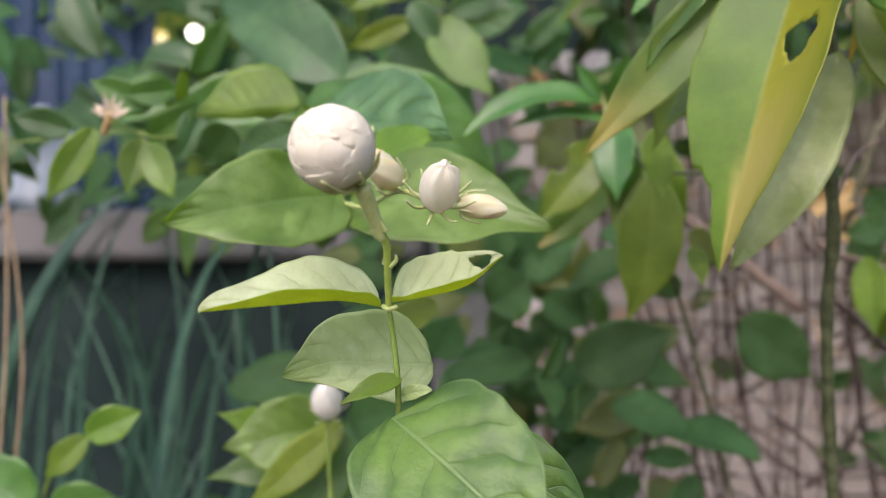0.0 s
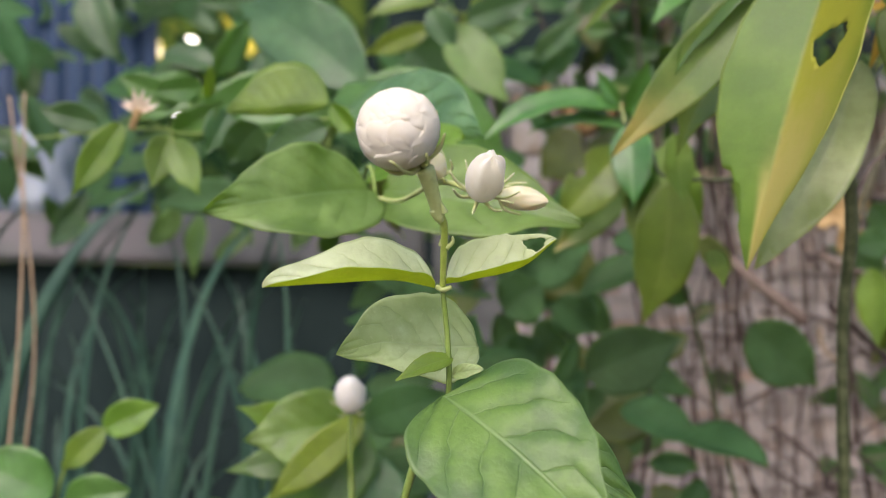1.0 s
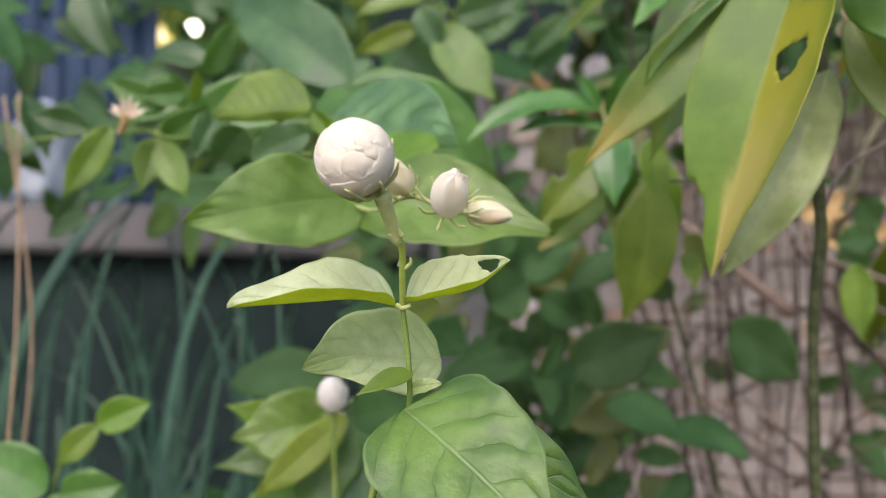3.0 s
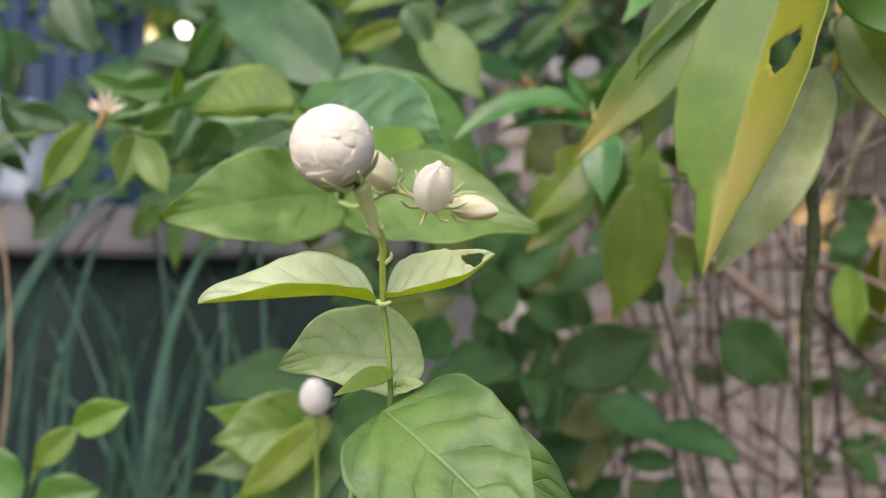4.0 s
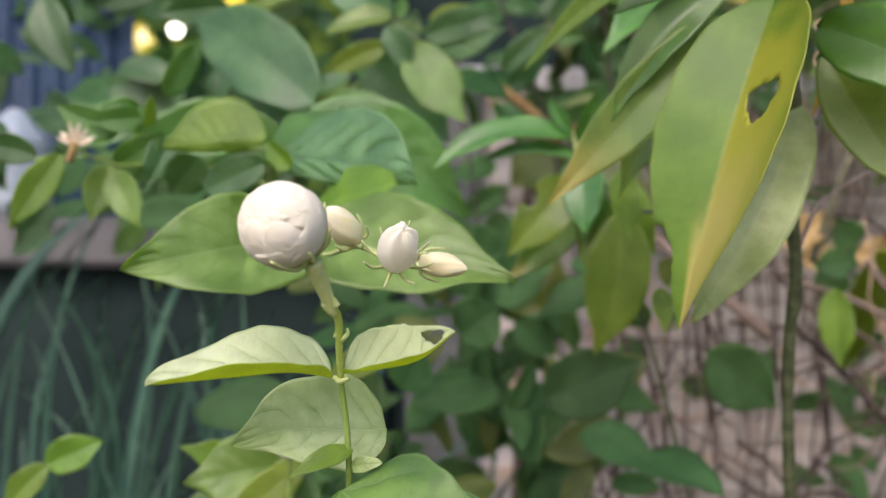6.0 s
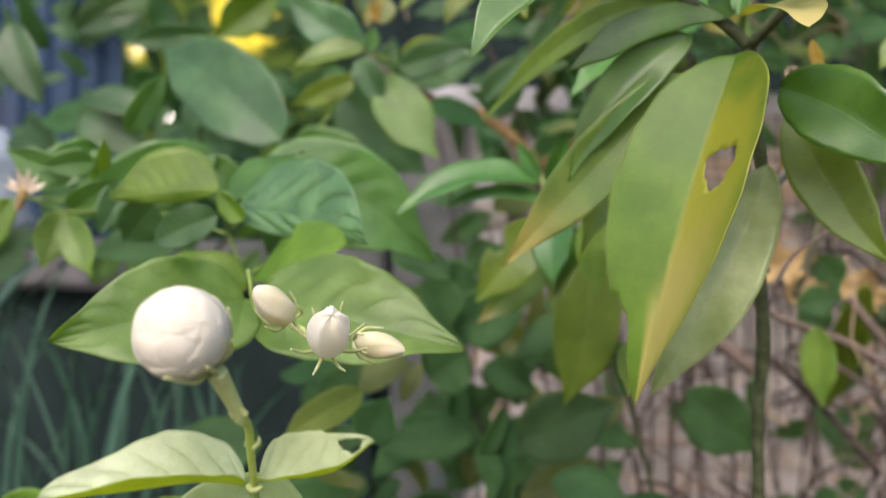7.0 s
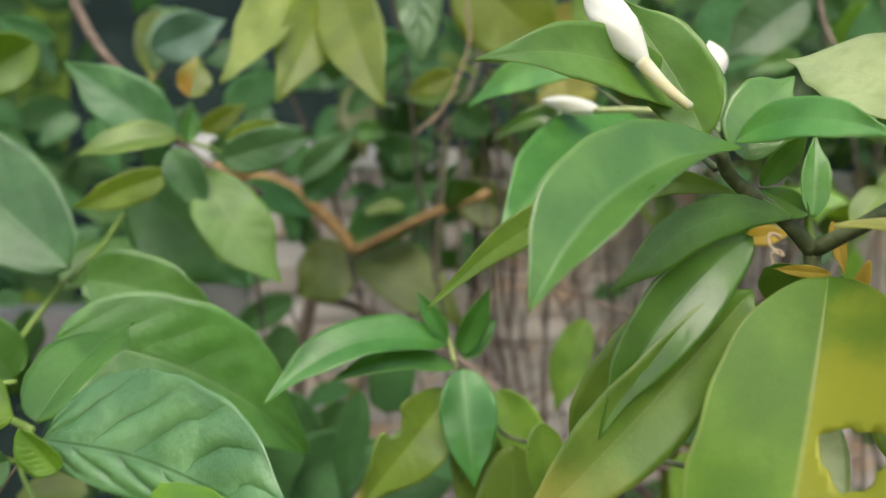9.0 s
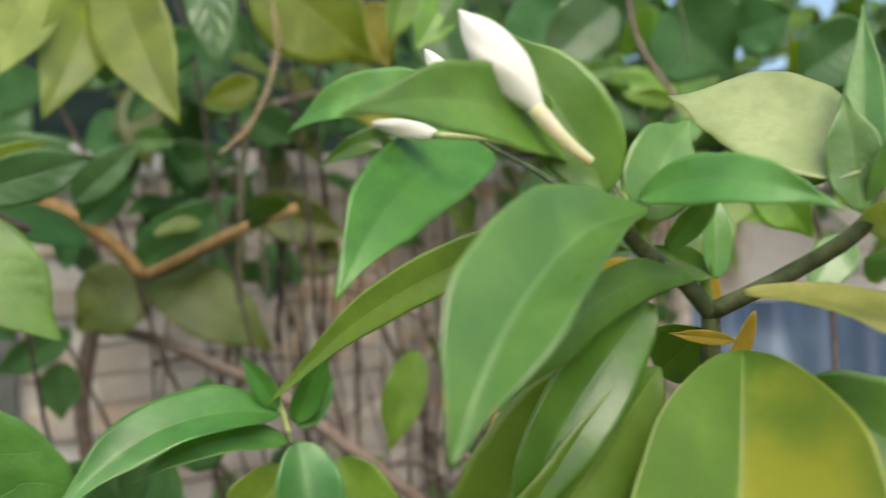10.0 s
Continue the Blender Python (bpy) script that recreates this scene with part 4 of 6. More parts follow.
leaf(plant, (-0.091, 0.764, 0.957), (-0.234, 0.869, 1.064), 0.080, (-0.403, -0.860, 0.314), VINE_SHADED, arch=0.05, curl=0.03, fold=10, nv=30, nu=14, quilt=0.012)
leaf(plant, (-0.0261, 0.8269, 1.0548), (-0.1046, 0.8403, 1.1089), 0.046, (-0.356, -0.895, 0.269), VINE_SHADED, fold=(4, 18), shape='ovate', nv=30)
leaf(plant, (-0.025, 0.817, 1.056), (-0.094, 0.822, 1.037), 0.026, (-0.172, -0.894, 0.414), CRAPE_OLIVE, arch=0.09, fold=14)
leaf(plant, (-0.030, 0.818, 1.028), (-0.096, 0.823, 1.000), 0.025, (0.023, -0.977, -0.213), VINE_YELLOW, arch=0.06, fold=14)
leaf(plant, (-0.031, 0.808, 1.043), (-0.006, 0.809, 0.999), 0.030, (-0.172, -0.977, -0.125), VINE_SHADED, arch=0.04, curl=-0.05, fold=14)
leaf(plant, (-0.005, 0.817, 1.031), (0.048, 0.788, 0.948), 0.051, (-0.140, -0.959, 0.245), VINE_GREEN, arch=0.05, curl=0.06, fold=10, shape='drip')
leaf(plant, (-0.019, 0.807, 1.050), (-0.015, 0.806, 1.075), 0.015, (0.424, -0.899, -0.113), JAS)
leaf(plant, (0.006, 0.836, 1.041), (0.080, 0.831, 1.065), 0.034, (0.004, -0.978, -0.211), VINE_SHADED, arch=0.03, fold=10)
leaf(plant, (0.011, 0.835, 1.056), (0.051, 0.833, 1.074), 0.017, (0.033, -0.976, -0.215), VINE_YELLOW, fold=10)
leaf(plant, (-0.054, 0.900, 1.027), (0.036, 0.897, 0.943), 0.087, (-0.060, -0.998, -0.029), JAS_DULL, arch=0.03, fold=8, shape='ovate')
leaf(plant, (-0.084, 0.763, 0.950), (-0.005, 0.729, 0.926), 0.048, (-0.381, -0.923, 0.054), JAS, arch=0.05, curl=-0.05, fold=10, shape='round')
leaf(plant, (-0.161, 0.848, 0.952), (-0.173, 0.848, 0.992), 0.033, (0.190, -0.981, 0.046), JAS_GLOSS, fold=10)
leaf(plant, (-0.161, 0.867, 0.996), (-0.135, 0.867, 0.943), 0.039, (0.124, -0.990, 0.065), JAS_DULL, fold=10)
leaf(plant, (-0.014, 0.876, 1.096), (-0.009, 0.875, 1.130), 0.028, (0.082, -0.996, -0.046), JAS_TURN)
leaf(plant, (-0.043, 0.936, 1.147), (0.018, 0.932, 1.179), 0.043, (0.082, -0.955, -0.285), SKY_LEAF)
leaf(plant, (-0.134, 0.942, 1.146), (-0.200, 0.947, 1.095), 0.049, (0.152, -0.943, -0.296), JAS_LIME, fold=20)
leaf(plant, (-0.226, 0.998, 1.114), (-0.319, 1.003, 1.102), 0.032, (-0.024, -0.960, -0.277), JAS_DULL)
leaf(plant, (-0.271, 0.949, 1.149), (-0.329, 0.953, 1.123), 0.037, (0.103, -0.922, -0.372), JAS_GLOSS)
leaf(plant, (-0.225, 0.751, 0.960), (-0.197, 0.768, 1.019), 0.029, (0.768, -0.612, -0.189), JAS, fold=12)
leaf(plant, (-0.164, 1.045, 1.094), (-0.203, 1.049, 1.032), 0.061, (0.198, -0.962, -0.186), JAS_DULL)

# ---- twig hanging from above ----
plant = thing("vine", (0.011, 0.993, 0.0), "vine with yellow-green pointed leaves hanging from above", "vine", "climbing vines")
tube("twig", plant, [(0.011, 0.993, 1.379), (0.062, 0.946, 1.267), (0.121, 0.903, 1.233), (0.204, 0.846, 1.245)], 0.0022, 0.0015, TWIG)
leaf(plant, (0.070, 0.943, 1.238), (0.007, 0.846, 1.103), 0.046, (0.041, -0.822, 0.567), VINE_YELLOW_B, arch=0.05, curl=-0.06, fold=14, shape='drip')
leaf(plant, (0.111, 0.909, 1.228), (0.053, 0.862, 1.094), 0.055, (0.020, -0.946, 0.324), VINE_YELLOW, arch=0.05, curl=-0.02, fold=12, shape='drip')
leaf(plant, (0.113, 0.897, 1.225), (0.131, 0.811, 1.086), 0.056, (-0.555, -0.738, 0.383), VINE_YELLOW, arch=0.05, curl=0.03, fold=12, shape='drip')
leaf(plant, (0.185, 0.902, 1.242), (0.191, 0.902, 1.147), 0.042, (-0.367, -0.930, -0.022), JAS_GLOSS, arch=0.03, fold=10)
leaf(plant, (0.251, 0.957, 1.260), (0.343, 0.909, 1.171), 0.098, (-0.577, -0.799, -0.169), VINE_YELLOW, arch=0.04, fold=8)
leaf(plant, (0.322, 0.805, 1.221), (0.303, 0.818, 1.160), 0.028, (-0.456, -0.889, -0.039), JAS_LIME)
leaf(plant, (0.312, 0.721, 1.179), (0.282, 0.739, 1.140), 0.017, (-0.713, -0.653, 0.257), JAS)
leaf(plant, (-0.047, 1.233, 1.275), (0.028, 1.194, 1.232), 0.018, (-0.493, -0.868, -0.058), JAS_GLOSS, arch=0.05)
leaf(plant, (-0.040, 1.094, 1.230), (-0.043, 1.098, 1.153), 0.040, (-0.021, -0.998, -0.053), JAS_TURN)
leaf(plant, (0.219, 0.887, 1.139), (0.178, 0.910, 1.121), 0.024, (-0.397, -0.889, -0.228), VINE_YELLOW)
leaf(plant, (0.281, 1.058, 1.141), (0.316, 1.040, 1.115), 0.046, (-0.513, -0.854, -0.090), SHADE_GREEN)
leaf(plant, (0.104, 1.044, 1.053), (0.159, 1.012, 1.106), 0.033, (-0.330, -0.920, -0.212), JAS_GLOSS, arch=0.05, fold=14)
leaf(plant, (0.113, 1.062, 1.035), (0.160, 1.036, 1.076), 0.031, (-0.357, -0.914, -0.196), JAS_DULL, fold=12)
leaf(plant, (0.188, 1.171, 0.989), (0.286, 1.115, 1.066), 0.061, (-0.412, -0.901, -0.131), JAS_DULL, arch=0.03, fold=10)
leaf(plant, (0.016, 1.091, 1.083), (0.109, 1.039, 1.107), 0.041, (-0.430, -0.876, -0.218), JAS_GLOSS, arch=0.02, fold=10)
leaf(plant, (-0.014, 1.039, 1.088), (-0.005, 1.033, 1.125), 0.024, (-0.066, -0.987, -0.148), JAS_GLOSS)
leaf(plant, (0.007, 1.072, 1.101), (0.050, 1.049, 1.129), 0.024, (-0.312, -0.901, -0.302), VINE_YELLOW)
leaf(plant, (0.200, 1.199, 0.981), (0.138, 1.235, 0.925), 0.086, (-0.589, -0.795, 0.142), VINE_OLIVE, arch=0.1, fold=8)
leaf(plant, (0.206, 1.196, 0.982), (0.325, 1.134, 0.889), 0.080, (-0.188, -0.911, 0.366), VINE_OLIVE, arch=0.12, fold=8)
leaf(plant, (0.137, 1.258, 0.924), (0.059, 1.302, 0.878), 0.041, (-0.449, -0.889, -0.093), SHADE_LEAF, arch=0.05)
leaf(plant, (0.124, 1.266, 0.890), (0.124, 1.269, 0.822), 0.047, (-0.182, -0.983, -0.035), SHADE_LEAF)
leaf(plant, (0.316, 1.156, 1.061), (0.411, 1.105, 1.017), 0.061, (-0.484, -0.874, -0.040), VINE_OLIVE)
leaf(plant, (0.372, 1.150, 1.013), (0.414, 1.127, 0.984), 0.055, (-0.470, -0.883, -0.010), VINE_OLIVE)
leaf(plant, (0.352, 0.960, 1.235), (0.381, 0.945, 1.177), 0.069, (-0.589, -0.802, -0.102), GOLD_OLIVE, arch=0.05, fold=10)
leaf(plant, (0.366, 0.954, 1.166), (0.376, 0.950, 1.114), 0.063, (-0.541, -0.840, -0.042), GOLD_OLIVE, arch=0.05, fold=10)
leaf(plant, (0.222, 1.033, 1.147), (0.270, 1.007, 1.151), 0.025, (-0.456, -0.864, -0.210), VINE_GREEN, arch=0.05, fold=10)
leaf(plant, (0.190, 1.165, 1.130), (0.230, 1.144, 1.126), 0.028, (-0.485, -0.864, -0.139), JAS, arch=0.05, fold=10)
leaf(plant, (0.150, 1.133, 1.062), (0.131, 1.142, 1.099), 0.024, (-0.316, -0.946, 0.069), JAS, arch=0.05, fold=10)
leaf(plant, (0.242, 1.252, 1.111), (0.311, 1.214, 1.116), 0.057, (-0.469, -0.872, -0.142), JAS_DULL, arch=0.05, fold=10)
leaf(plant, (0.343, 1.082, 1.132), (0.309, 1.100, 1.143), 0.039, (-0.502, -0.853, -0.142), JAS_DULL, arch=0.05, fold=10)
tube("tendril", plant, [(0.183, 0.766, 1.158), (0.185, 0.765, 1.132), (0.177, 0.771, 1.102), (0.167, 0.778, 1.081), (0.159, 0.784, 1.072)], 0.0007, 0.0006, STRAW, 40, 6, 0.0, 0, (0.0021, 26), label="tightly coiled straw-coloured tendril")
tube("tendril", plant, [(0.183, 0.765, 1.212), (0.183, 0.766, 1.181), (0.183, 0.766, 1.158)], 0.0008, 0.0006, STRAW, 8, 6)
tube("tendril", plant, [(0.159, 0.784, 1.072), (0.154, 0.787, 1.068), (0.150, 0.789, 1.064)], 0.0009, 0.0007, STRAW, 8, 6)

# ---- shrub with yellowing leaves ----
plant = thing("flowering_shrub", (0.306, 0.666, 0.0), "glossy shrub with drooping yellowing leaves, one of them eaten through", "shrub")
tube("trunk", plant, [(0.306, 0.666, -0.011), (0.275, 0.584, 0.499), (0.235, 0.510, 0.742), (0.227, 0.484, 0.811), (0.217, 0.468, 0.855), (0.215, 0.457, 0.891), (0.205, 0.445, 0.930), (0.200, 0.436, 0.951), (0.196, 0.432, 0.965)], 0.0036, 0.0034, DARK_STEM, knots=0.14)
tube("twig", plant, [(0.227, 0.483, 0.830), (0.244, 0.497, 0.854), (0.267, 0.525, 0.866), (0.306, 0.552, 0.884)], 0.0016, 0.0008, TWIG, knots=0.15)
tube("twig", plant, [(0.223, 0.478, 0.842), (0.218, 0.498, 0.853), (0.217, 0.528, 0.857)], 0.0014, 0.0007, TWIG, knots=0.15)
tube("twig", plant, [(0.215, 0.457, 0.891), (0.235, 0.476, 0.905), (0.258, 0.494, 0.927), (0.282, 0.502, 0.955)], 0.0016, 0.0009, DARK_STEM, knots=0.12)
tube("branch", plant, [(0.196, 0.432, 0.965), (0.182, 0.432, 0.977), (0.157, 0.430, 0.991), (0.147, 0.426, 1.003), (0.143, 0.443, 1.029)], 0.0035, 0.0020, DARK_STEM)
tube("branch", plant, [(0.196, 0.432, 0.965), (0.204, 0.406, 0.978), (0.206, 0.382, 0.992), (0.216, 0.370, 1.014)], 0.0033, 0.0022, DARK_STEM)
tube("shoot", plant, [(0.196, 0.432, 0.965), (0.194, 0.432, 0.975), (0.193, 0.430, 0.985)], 0.0022, 0.0015, STEM)
leaf(plant, (0.181, 0.409, 0.955), (0.1335, 0.403, 0.7895), 0.069, (-0.479, -0.859, 0.179), CRAPE_TURN, arch=0.07, fold=(48, 5), wave=0.008, shape='ovate', nv=70, nu=44, bite=[(0.355, -0.40, 0.055, 0.26), (0.80, 1.05, 0.09, 0.30)], sides=(1.3, 1.04), quilt=0.0)
leaf(plant, (0.2125, 0.4474, 0.9077), (0.1474, 0.428, 0.7907), 0.036, (-0.166, -0.905, 0.392), CRAPE_PALE, arch=0.03, curl=-0.04, fold=16, wave=0.02, quilt=0.012, shape='oblong')
leaf(plant, (0.164, 0.428, 0.950), (0.077, 0.460, 0.852), 0.033, (-0.295, -0.955, -0.043), CRAPE_TIP, arch=0.04, fold=14)
leaf(plant, (0.167, 0.432, 0.970), (0.108, 0.442, 0.896), 0.026, (-0.315, -0.941, 0.120), CRAPE, arch=0.06, curl=0.08, fold=18)
leaf(plant, (0.1515, 0.4176, 0.9999), (0.0541, 0.3878, 0.9444), 0.036, (-0.259, -0.928, 0.267), CRAPE_LIGHT, mid=[(0.1187, 0.4107, 0.9937), (0.0895, 0.4003, 0.98), (0.0677, 0.3924, 0.9623)], fold=(55, 10), sides=(0.85, 1.05), shape='willow', wave=0.012, quilt=0.0, nv=44, nu=18)
leaf(plant, (0.1709, 0.4445, 0.9878), (0.0691, 0.523, 0.9391), 0.0165, (-0.216, -0.974, 0.066), CRAPE_OLIVE, mid=[(0.1468, 0.4609, 0.9922), (0.1201, 0.4825, 0.984), (0.0948, 0.5041, 0.9662)], fold=(10, 8), shape='willow', wave=0.012, quilt=0.0, nv=40)
leaf(plant, (0.1839, 0.4266, 0.9772), (0.1039, 0.4279, 0.9489), 0.0165, (-0.208, -0.926, 0.317), CRAPE, mid=[(0.1621, 0.4283, 0.9791), (0.136, 0.4282, 0.9715), (0.1187, 0.4273, 0.9598)], fold=(-15, 14), shape='willow', wave=0.012, quilt=0.0, nv=40)
leaf(plant, (0.145, 0.439, 1.017), (0.054, 0.429, 1.025), 0.024, (0.118, -0.973, 0.200), CRAPE_OLIVE_B, arch=0.05, curl=0.1, fold=12, nv=34)
leaf(plant, (0.193, 0.591, 1.075), (0.138, 0.651, 1.057), 0.022, (-0.750, -0.654, 0.092), CRAPE_LIGHT, arch=0.06, curl=0.07, fold=12)
leaf(plant, (0.2683, 0.6424, 1.0506), (0.1354, 0.5979, 0.9694), 0.0495, (-0.056, -0.832, 0.551), CRAPE, arch=0.05, curl=0.1, fold=12, nv=34)
leaf(plant, (0.212, 0.639, 1.059), (0.160, 0.662, 1.040), 0.014, (-0.434, -0.898, 0.074), CRAPE, arch=0.05, curl=0.08, fold=12)
tube("branch", plant, [(0.173, 0.460, 0.999), (0.196, 0.517, 1.022), (0.221, 0.584, 1.044), (0.212, 0.626, 1.071)], 0.0016, 0.0010, DARK_STEM)
leaf(plant, (0.143, 0.427, 1.005), (0.120, 0.449, 1.059), 0.028, (-0.686, -0.728, 0.014), CRAPE_OLIVE_B, arch=0.03, curl=0.04, fold=10)
leaf(plant, (0.145, 0.426, 1.005), (0.157, 0.452, 1.051), 0.015, (-0.309, -0.786, 0.535), CRAPE_LIGHT, arch=0.02, fold=8)
leaf(plant, (0.1568, 0.4227, 0.9967), (0.1822, 0.4262, 1.0302), 0.026, (-0.304, -0.898, 0.317), CRAPE_LIGHT, mid=[(0.1645, 0.4234, 1.0147)], fold=(14, 14), shape='ovate', wave=0.02, quilt=0.0, nv=34)
leaf(plant, (0.153, 0.423, 1.004), (0.167, 0.365, 0.996), 0.016, (-0.898, -0.278, 0.340), CRAPE_LIGHT, arch=0.09, curl=-0.09, fold=12)
leaf(plant, (0.163, 0.422, 0.988), (0.169, 0.404, 1.006), 0.009, (-0.600, -0.667, -0.441), CRAPE)
leaf(plant, (0.1851, 0.4101, 0.9738), (0.1867, 0.347, 0.9509), 0.022, (-0.152, -0.897, 0.416), CRAPE_CREAM, mid=[(0.1886, 0.3807, 0.9701), (0.1892, 0.3584, 0.9617)], fold=(8, 12), shape='egg', wave=0.02, quilt=0.0, nv=34, nu=16)
leaf(plant, (0.187, 0.422, 0.977), (0.191, 0.425, 1.009), 0.011, (-0.518, -0.843, 0.147), CRAPE_LIGHT, arch=0.03, fold=20)
leaf(plant, (0.185, 0.422, 0.978), (0.177, 0.439, 0.989), 0.011, (-0.853, -0.502, 0.144), CRAPE)
leaf(plant, (0.202, 0.439, 0.959), (0.208, 0.469, 0.938), 0.028, (-0.800, -0.240, -0.550), CRAPE_OLIVE_B, fold=14)
leaf(plant, (0.178, 0.458, 0.948), (0.126, 0.501, 0.859), 0.040, (-0.636, -0.771, 0.000), CRAPE_OLIVE, arch=0.05, curl=0.05, fold=14)
leaf(plant, (0.201, 0.407, 0.939), (0.240, 0.355, 0.893), 0.036, (-0.730, -0.669, 0.138), CRAPE, arch=0.04, curl=-0.06, fold=14)
leaf(plant, (0.216, 0.426, 0.932), (0.251, 0.396, 0.855), 0.031, (-0.540, -0.838, 0.083), CRAPE_OLIVE, arch=0.03, curl=0.05, fold=14)
leaf(plant, (0.194, 0.421, 0.956), (0.187, 0.443, 0.958), 0.005, (-0.961, -0.274, 0.015), GOLD_LEAF)
leaf(plant, (0.206, 0.382, 0.992), (0.204, 0.345, 1.002), 0.018, (-0.733, -0.151, -0.663), CRAPE_CREAM_B, arch=0.04, fold=12)
leaf(plant, (0.206, 0.382, 0.996), (0.204, 0.385, 1.033), 0.018, (-0.641, -0.766, 0.039), CRAPE_LIGHT)
leaf(plant, (0.179, 0.367, 0.982), (0.146, 0.338, 0.983), 0.011, (0.546, -0.647, -0.532), CRAPE)
leaf(plant, (0.179, 0.362, 0.981), (0.197, 0.338, 0.973), 0.015, (-0.669, -0.623, 0.406), CRAPE, arch=0.08, curl=-0.06)
leaf(plant, (0.179, 0.351, 0.998), (0.190, 0.348, 1.026), 0.011, (-0.521, -0.848, 0.094), CRAPE_OLIVE)
leaf(plant, (0.2057, 0.3818, 1.0086), (0.199, 0.4486, 1.0439), 0.040, (-0.515, -0.785, 0.343), CRAPE_CREAM_B, mid=[(0.2034, 0.4143, 1.0307)], fold=10, shape='ovate', wave=0.02, quilt=0.0, nv=34)
leaf(plant, (0.207, 0.381, 0.996), (0.214, 0.383, 1.061), 0.013, (-0.869, -0.481, 0.113), CRAPE_LIGHT)
leaf(plant, (0.214, 0.396, 1.009), (0.219, 0.429, 1.015), 0.010, (-0.989, 0.143, 0.046), CRAPE_LIGHT)
leaf(plant, (0.209, 0.380, 0.996), (0.211, 0.361, 1.028), 0.014, (-0.902, -0.399, -0.167), CRAPE_LIGHT)
leaf(plant, (0.238, 0.444, 0.962), (0.226, 0.466, 0.904), 0.009, (-0.460, -0.857, -0.231), GOLD_LEAF)
leaf(plant, (0.247, 0.473, 0.980), (0.254, 0.473, 0.956), 0.007, (-0.459, -0.878, -0.134), GOLD_LEAF)
leaf(plant, (0.139, 0.552, 0.882), (0.147, 0.553, 0.835), 0.021, (-0.202, -0.978, -0.050), CRAPE_OLIVE)
tube("branch", plant, [(0.247, 0.526, 0.852), (0.201, 0.589, 0.856), (0.154, 0.622, 0.861), (0.146, 0.632, 0.881)], 0.0018, 0.0012, DARK_STEM)
leaf(plant, (0.154, 0.617, 0.858), (0.141, 0.638, 0.748), 0.048, (-0.237, -0.958, -0.159), CRAPE_OLIVE, arch=0.03, curl=-0.07, fold=14)
leaf(plant, (0.165, 0.632, 0.829), (0.157, 0.644, 0.762), 0.039, (-0.256, -0.956, -0.141), CRAPE_OLIVE)
leaf(plant, (0.146, 0.632, 0.883), (0.129, 0.634, 0.834), 0.020, (-0.181, -0.983, 0.018), CRAPE)
leaf(plant, (0.142, 0.703, 0.859), (0.081, 0.707, 0.803), 0.032, (-0.127, -0.990, 0.061), CRAPE_TIP, fold=10)
leaf(plant, (0.167, 0.552, 0.804), (0.151, 0.484, 0.780), 0.013, (-0.135, -0.296, 0.946), CRAPE_OLIVE)
bud(plant, (0.120, 0.427, 1.027), (0.101, 0.442, 1.061), 0.0151, BUD_WHITE, 0, "bud", "long pointed white bud", 0.1, blunt=1.0, twist=1.0, skew=1.15)
tube("bud_tube", plant, [(0.135, 0.425, 1.015), (0.126, 0.426, 1.021), (0.117, 0.429, 1.031)], 0.0016, 0.0030, BUD_CREAM)
bud(plant, (0.148, 0.513, 1.054), (0.139, 0.518, 1.071), 0.0081, BUD_WHITE, 0, "bud", "small pointed white bud", 0.1, blunt=0.8)
bud(plant, (0.209, 0.614, 1.054), (0.185, 0.644, 1.064), 0.0109, BUD_WHITE, 0, "bud", "small pinkish-white bud", 0.1, blunt=0.7)
tube("bud_tube", plant, [(0.219, 0.526, 1.034), (0.209, 0.561, 1.044), (0.207, 0.615, 1.054)], 0.0016, 0.0020, SEPAL)
bud(plant, (0.218, 0.515, 1.053), (0.216, 0.520, 1.072), 0.0125, BUD_WHITE, 0, "bud", "small pointed white bud", 0.1, blunt=0.8)
bud(plant, (0.164, 0.395, 1.006), (0.159, 0.396, 1.012), 0.0063, BUD_WHITE, 0, "bud", "small pointed white bud", 0.1, blunt=0.8)

# ---- hedge beyond the shrub ----
plant = thing("hedge_plant", (0.499, 0.743, 0.0), "leafy hedge plant with a dry twining stem behind the shrub", "plant")
tube("stem", plant, [(0.499, 0.743, 1.233), (0.505, 0.740, 1.174), (0.518, 0.720, 1.127), (0.533, 0.698, 1.093), (0.551, 0.674, 1.064), (0.584, 0.640, 1.033), (0.715, 0.698, 0.839), (0.788, 0.777, 0.149)], 0.0022, 0.0028, TWIG)
tube("stem", plant, [(0.593, 0.776, 1.258), (0.605, 0.769, 1.203), (0.606, 0.768, 1.165)], 0.0016, 0.0012, DARK_STEM)
tube("stem", plant, [(0.434, 0.584, 1.093), (0.434, 0.584, 1.052), (0.436, 0.583, 1.022)], 0.0026, 0.0022, PALE_STEM)
leaf(plant, (0.512, 0.771, 1.208), (0.446, 0.799, 1.151), 0.060, (-0.399, -0.917, 0.021), JAS_DULL, arch=0.05, fold=12)
leaf(plant, (0.476, 0.736, 1.142), (0.430, 0.750, 1.130), 0.019, (-0.270, -0.957, -0.104), JAS, arch=0.05, fold=12)
leaf(plant, (0.631, 0.811, 1.229), (0.672, 0.763, 1.159), 0.108, (-0.836, -0.534, -0.124), SHADE_GREEN, arch=0.05, fold=12)
leaf(plant, (0.580, 0.906, 1.248), (0.511, 0.932, 1.174), 0.091, (-0.402, -0.914, 0.054), SHADE_GREEN, arch=0.05, fold=12)
leaf(plant, (0.403, 0.905, 1.225), (0.423, 0.874, 1.139), 0.059, (-0.685, -0.720, 0.110), JAS_DULL, arch=0.05, fold=12)
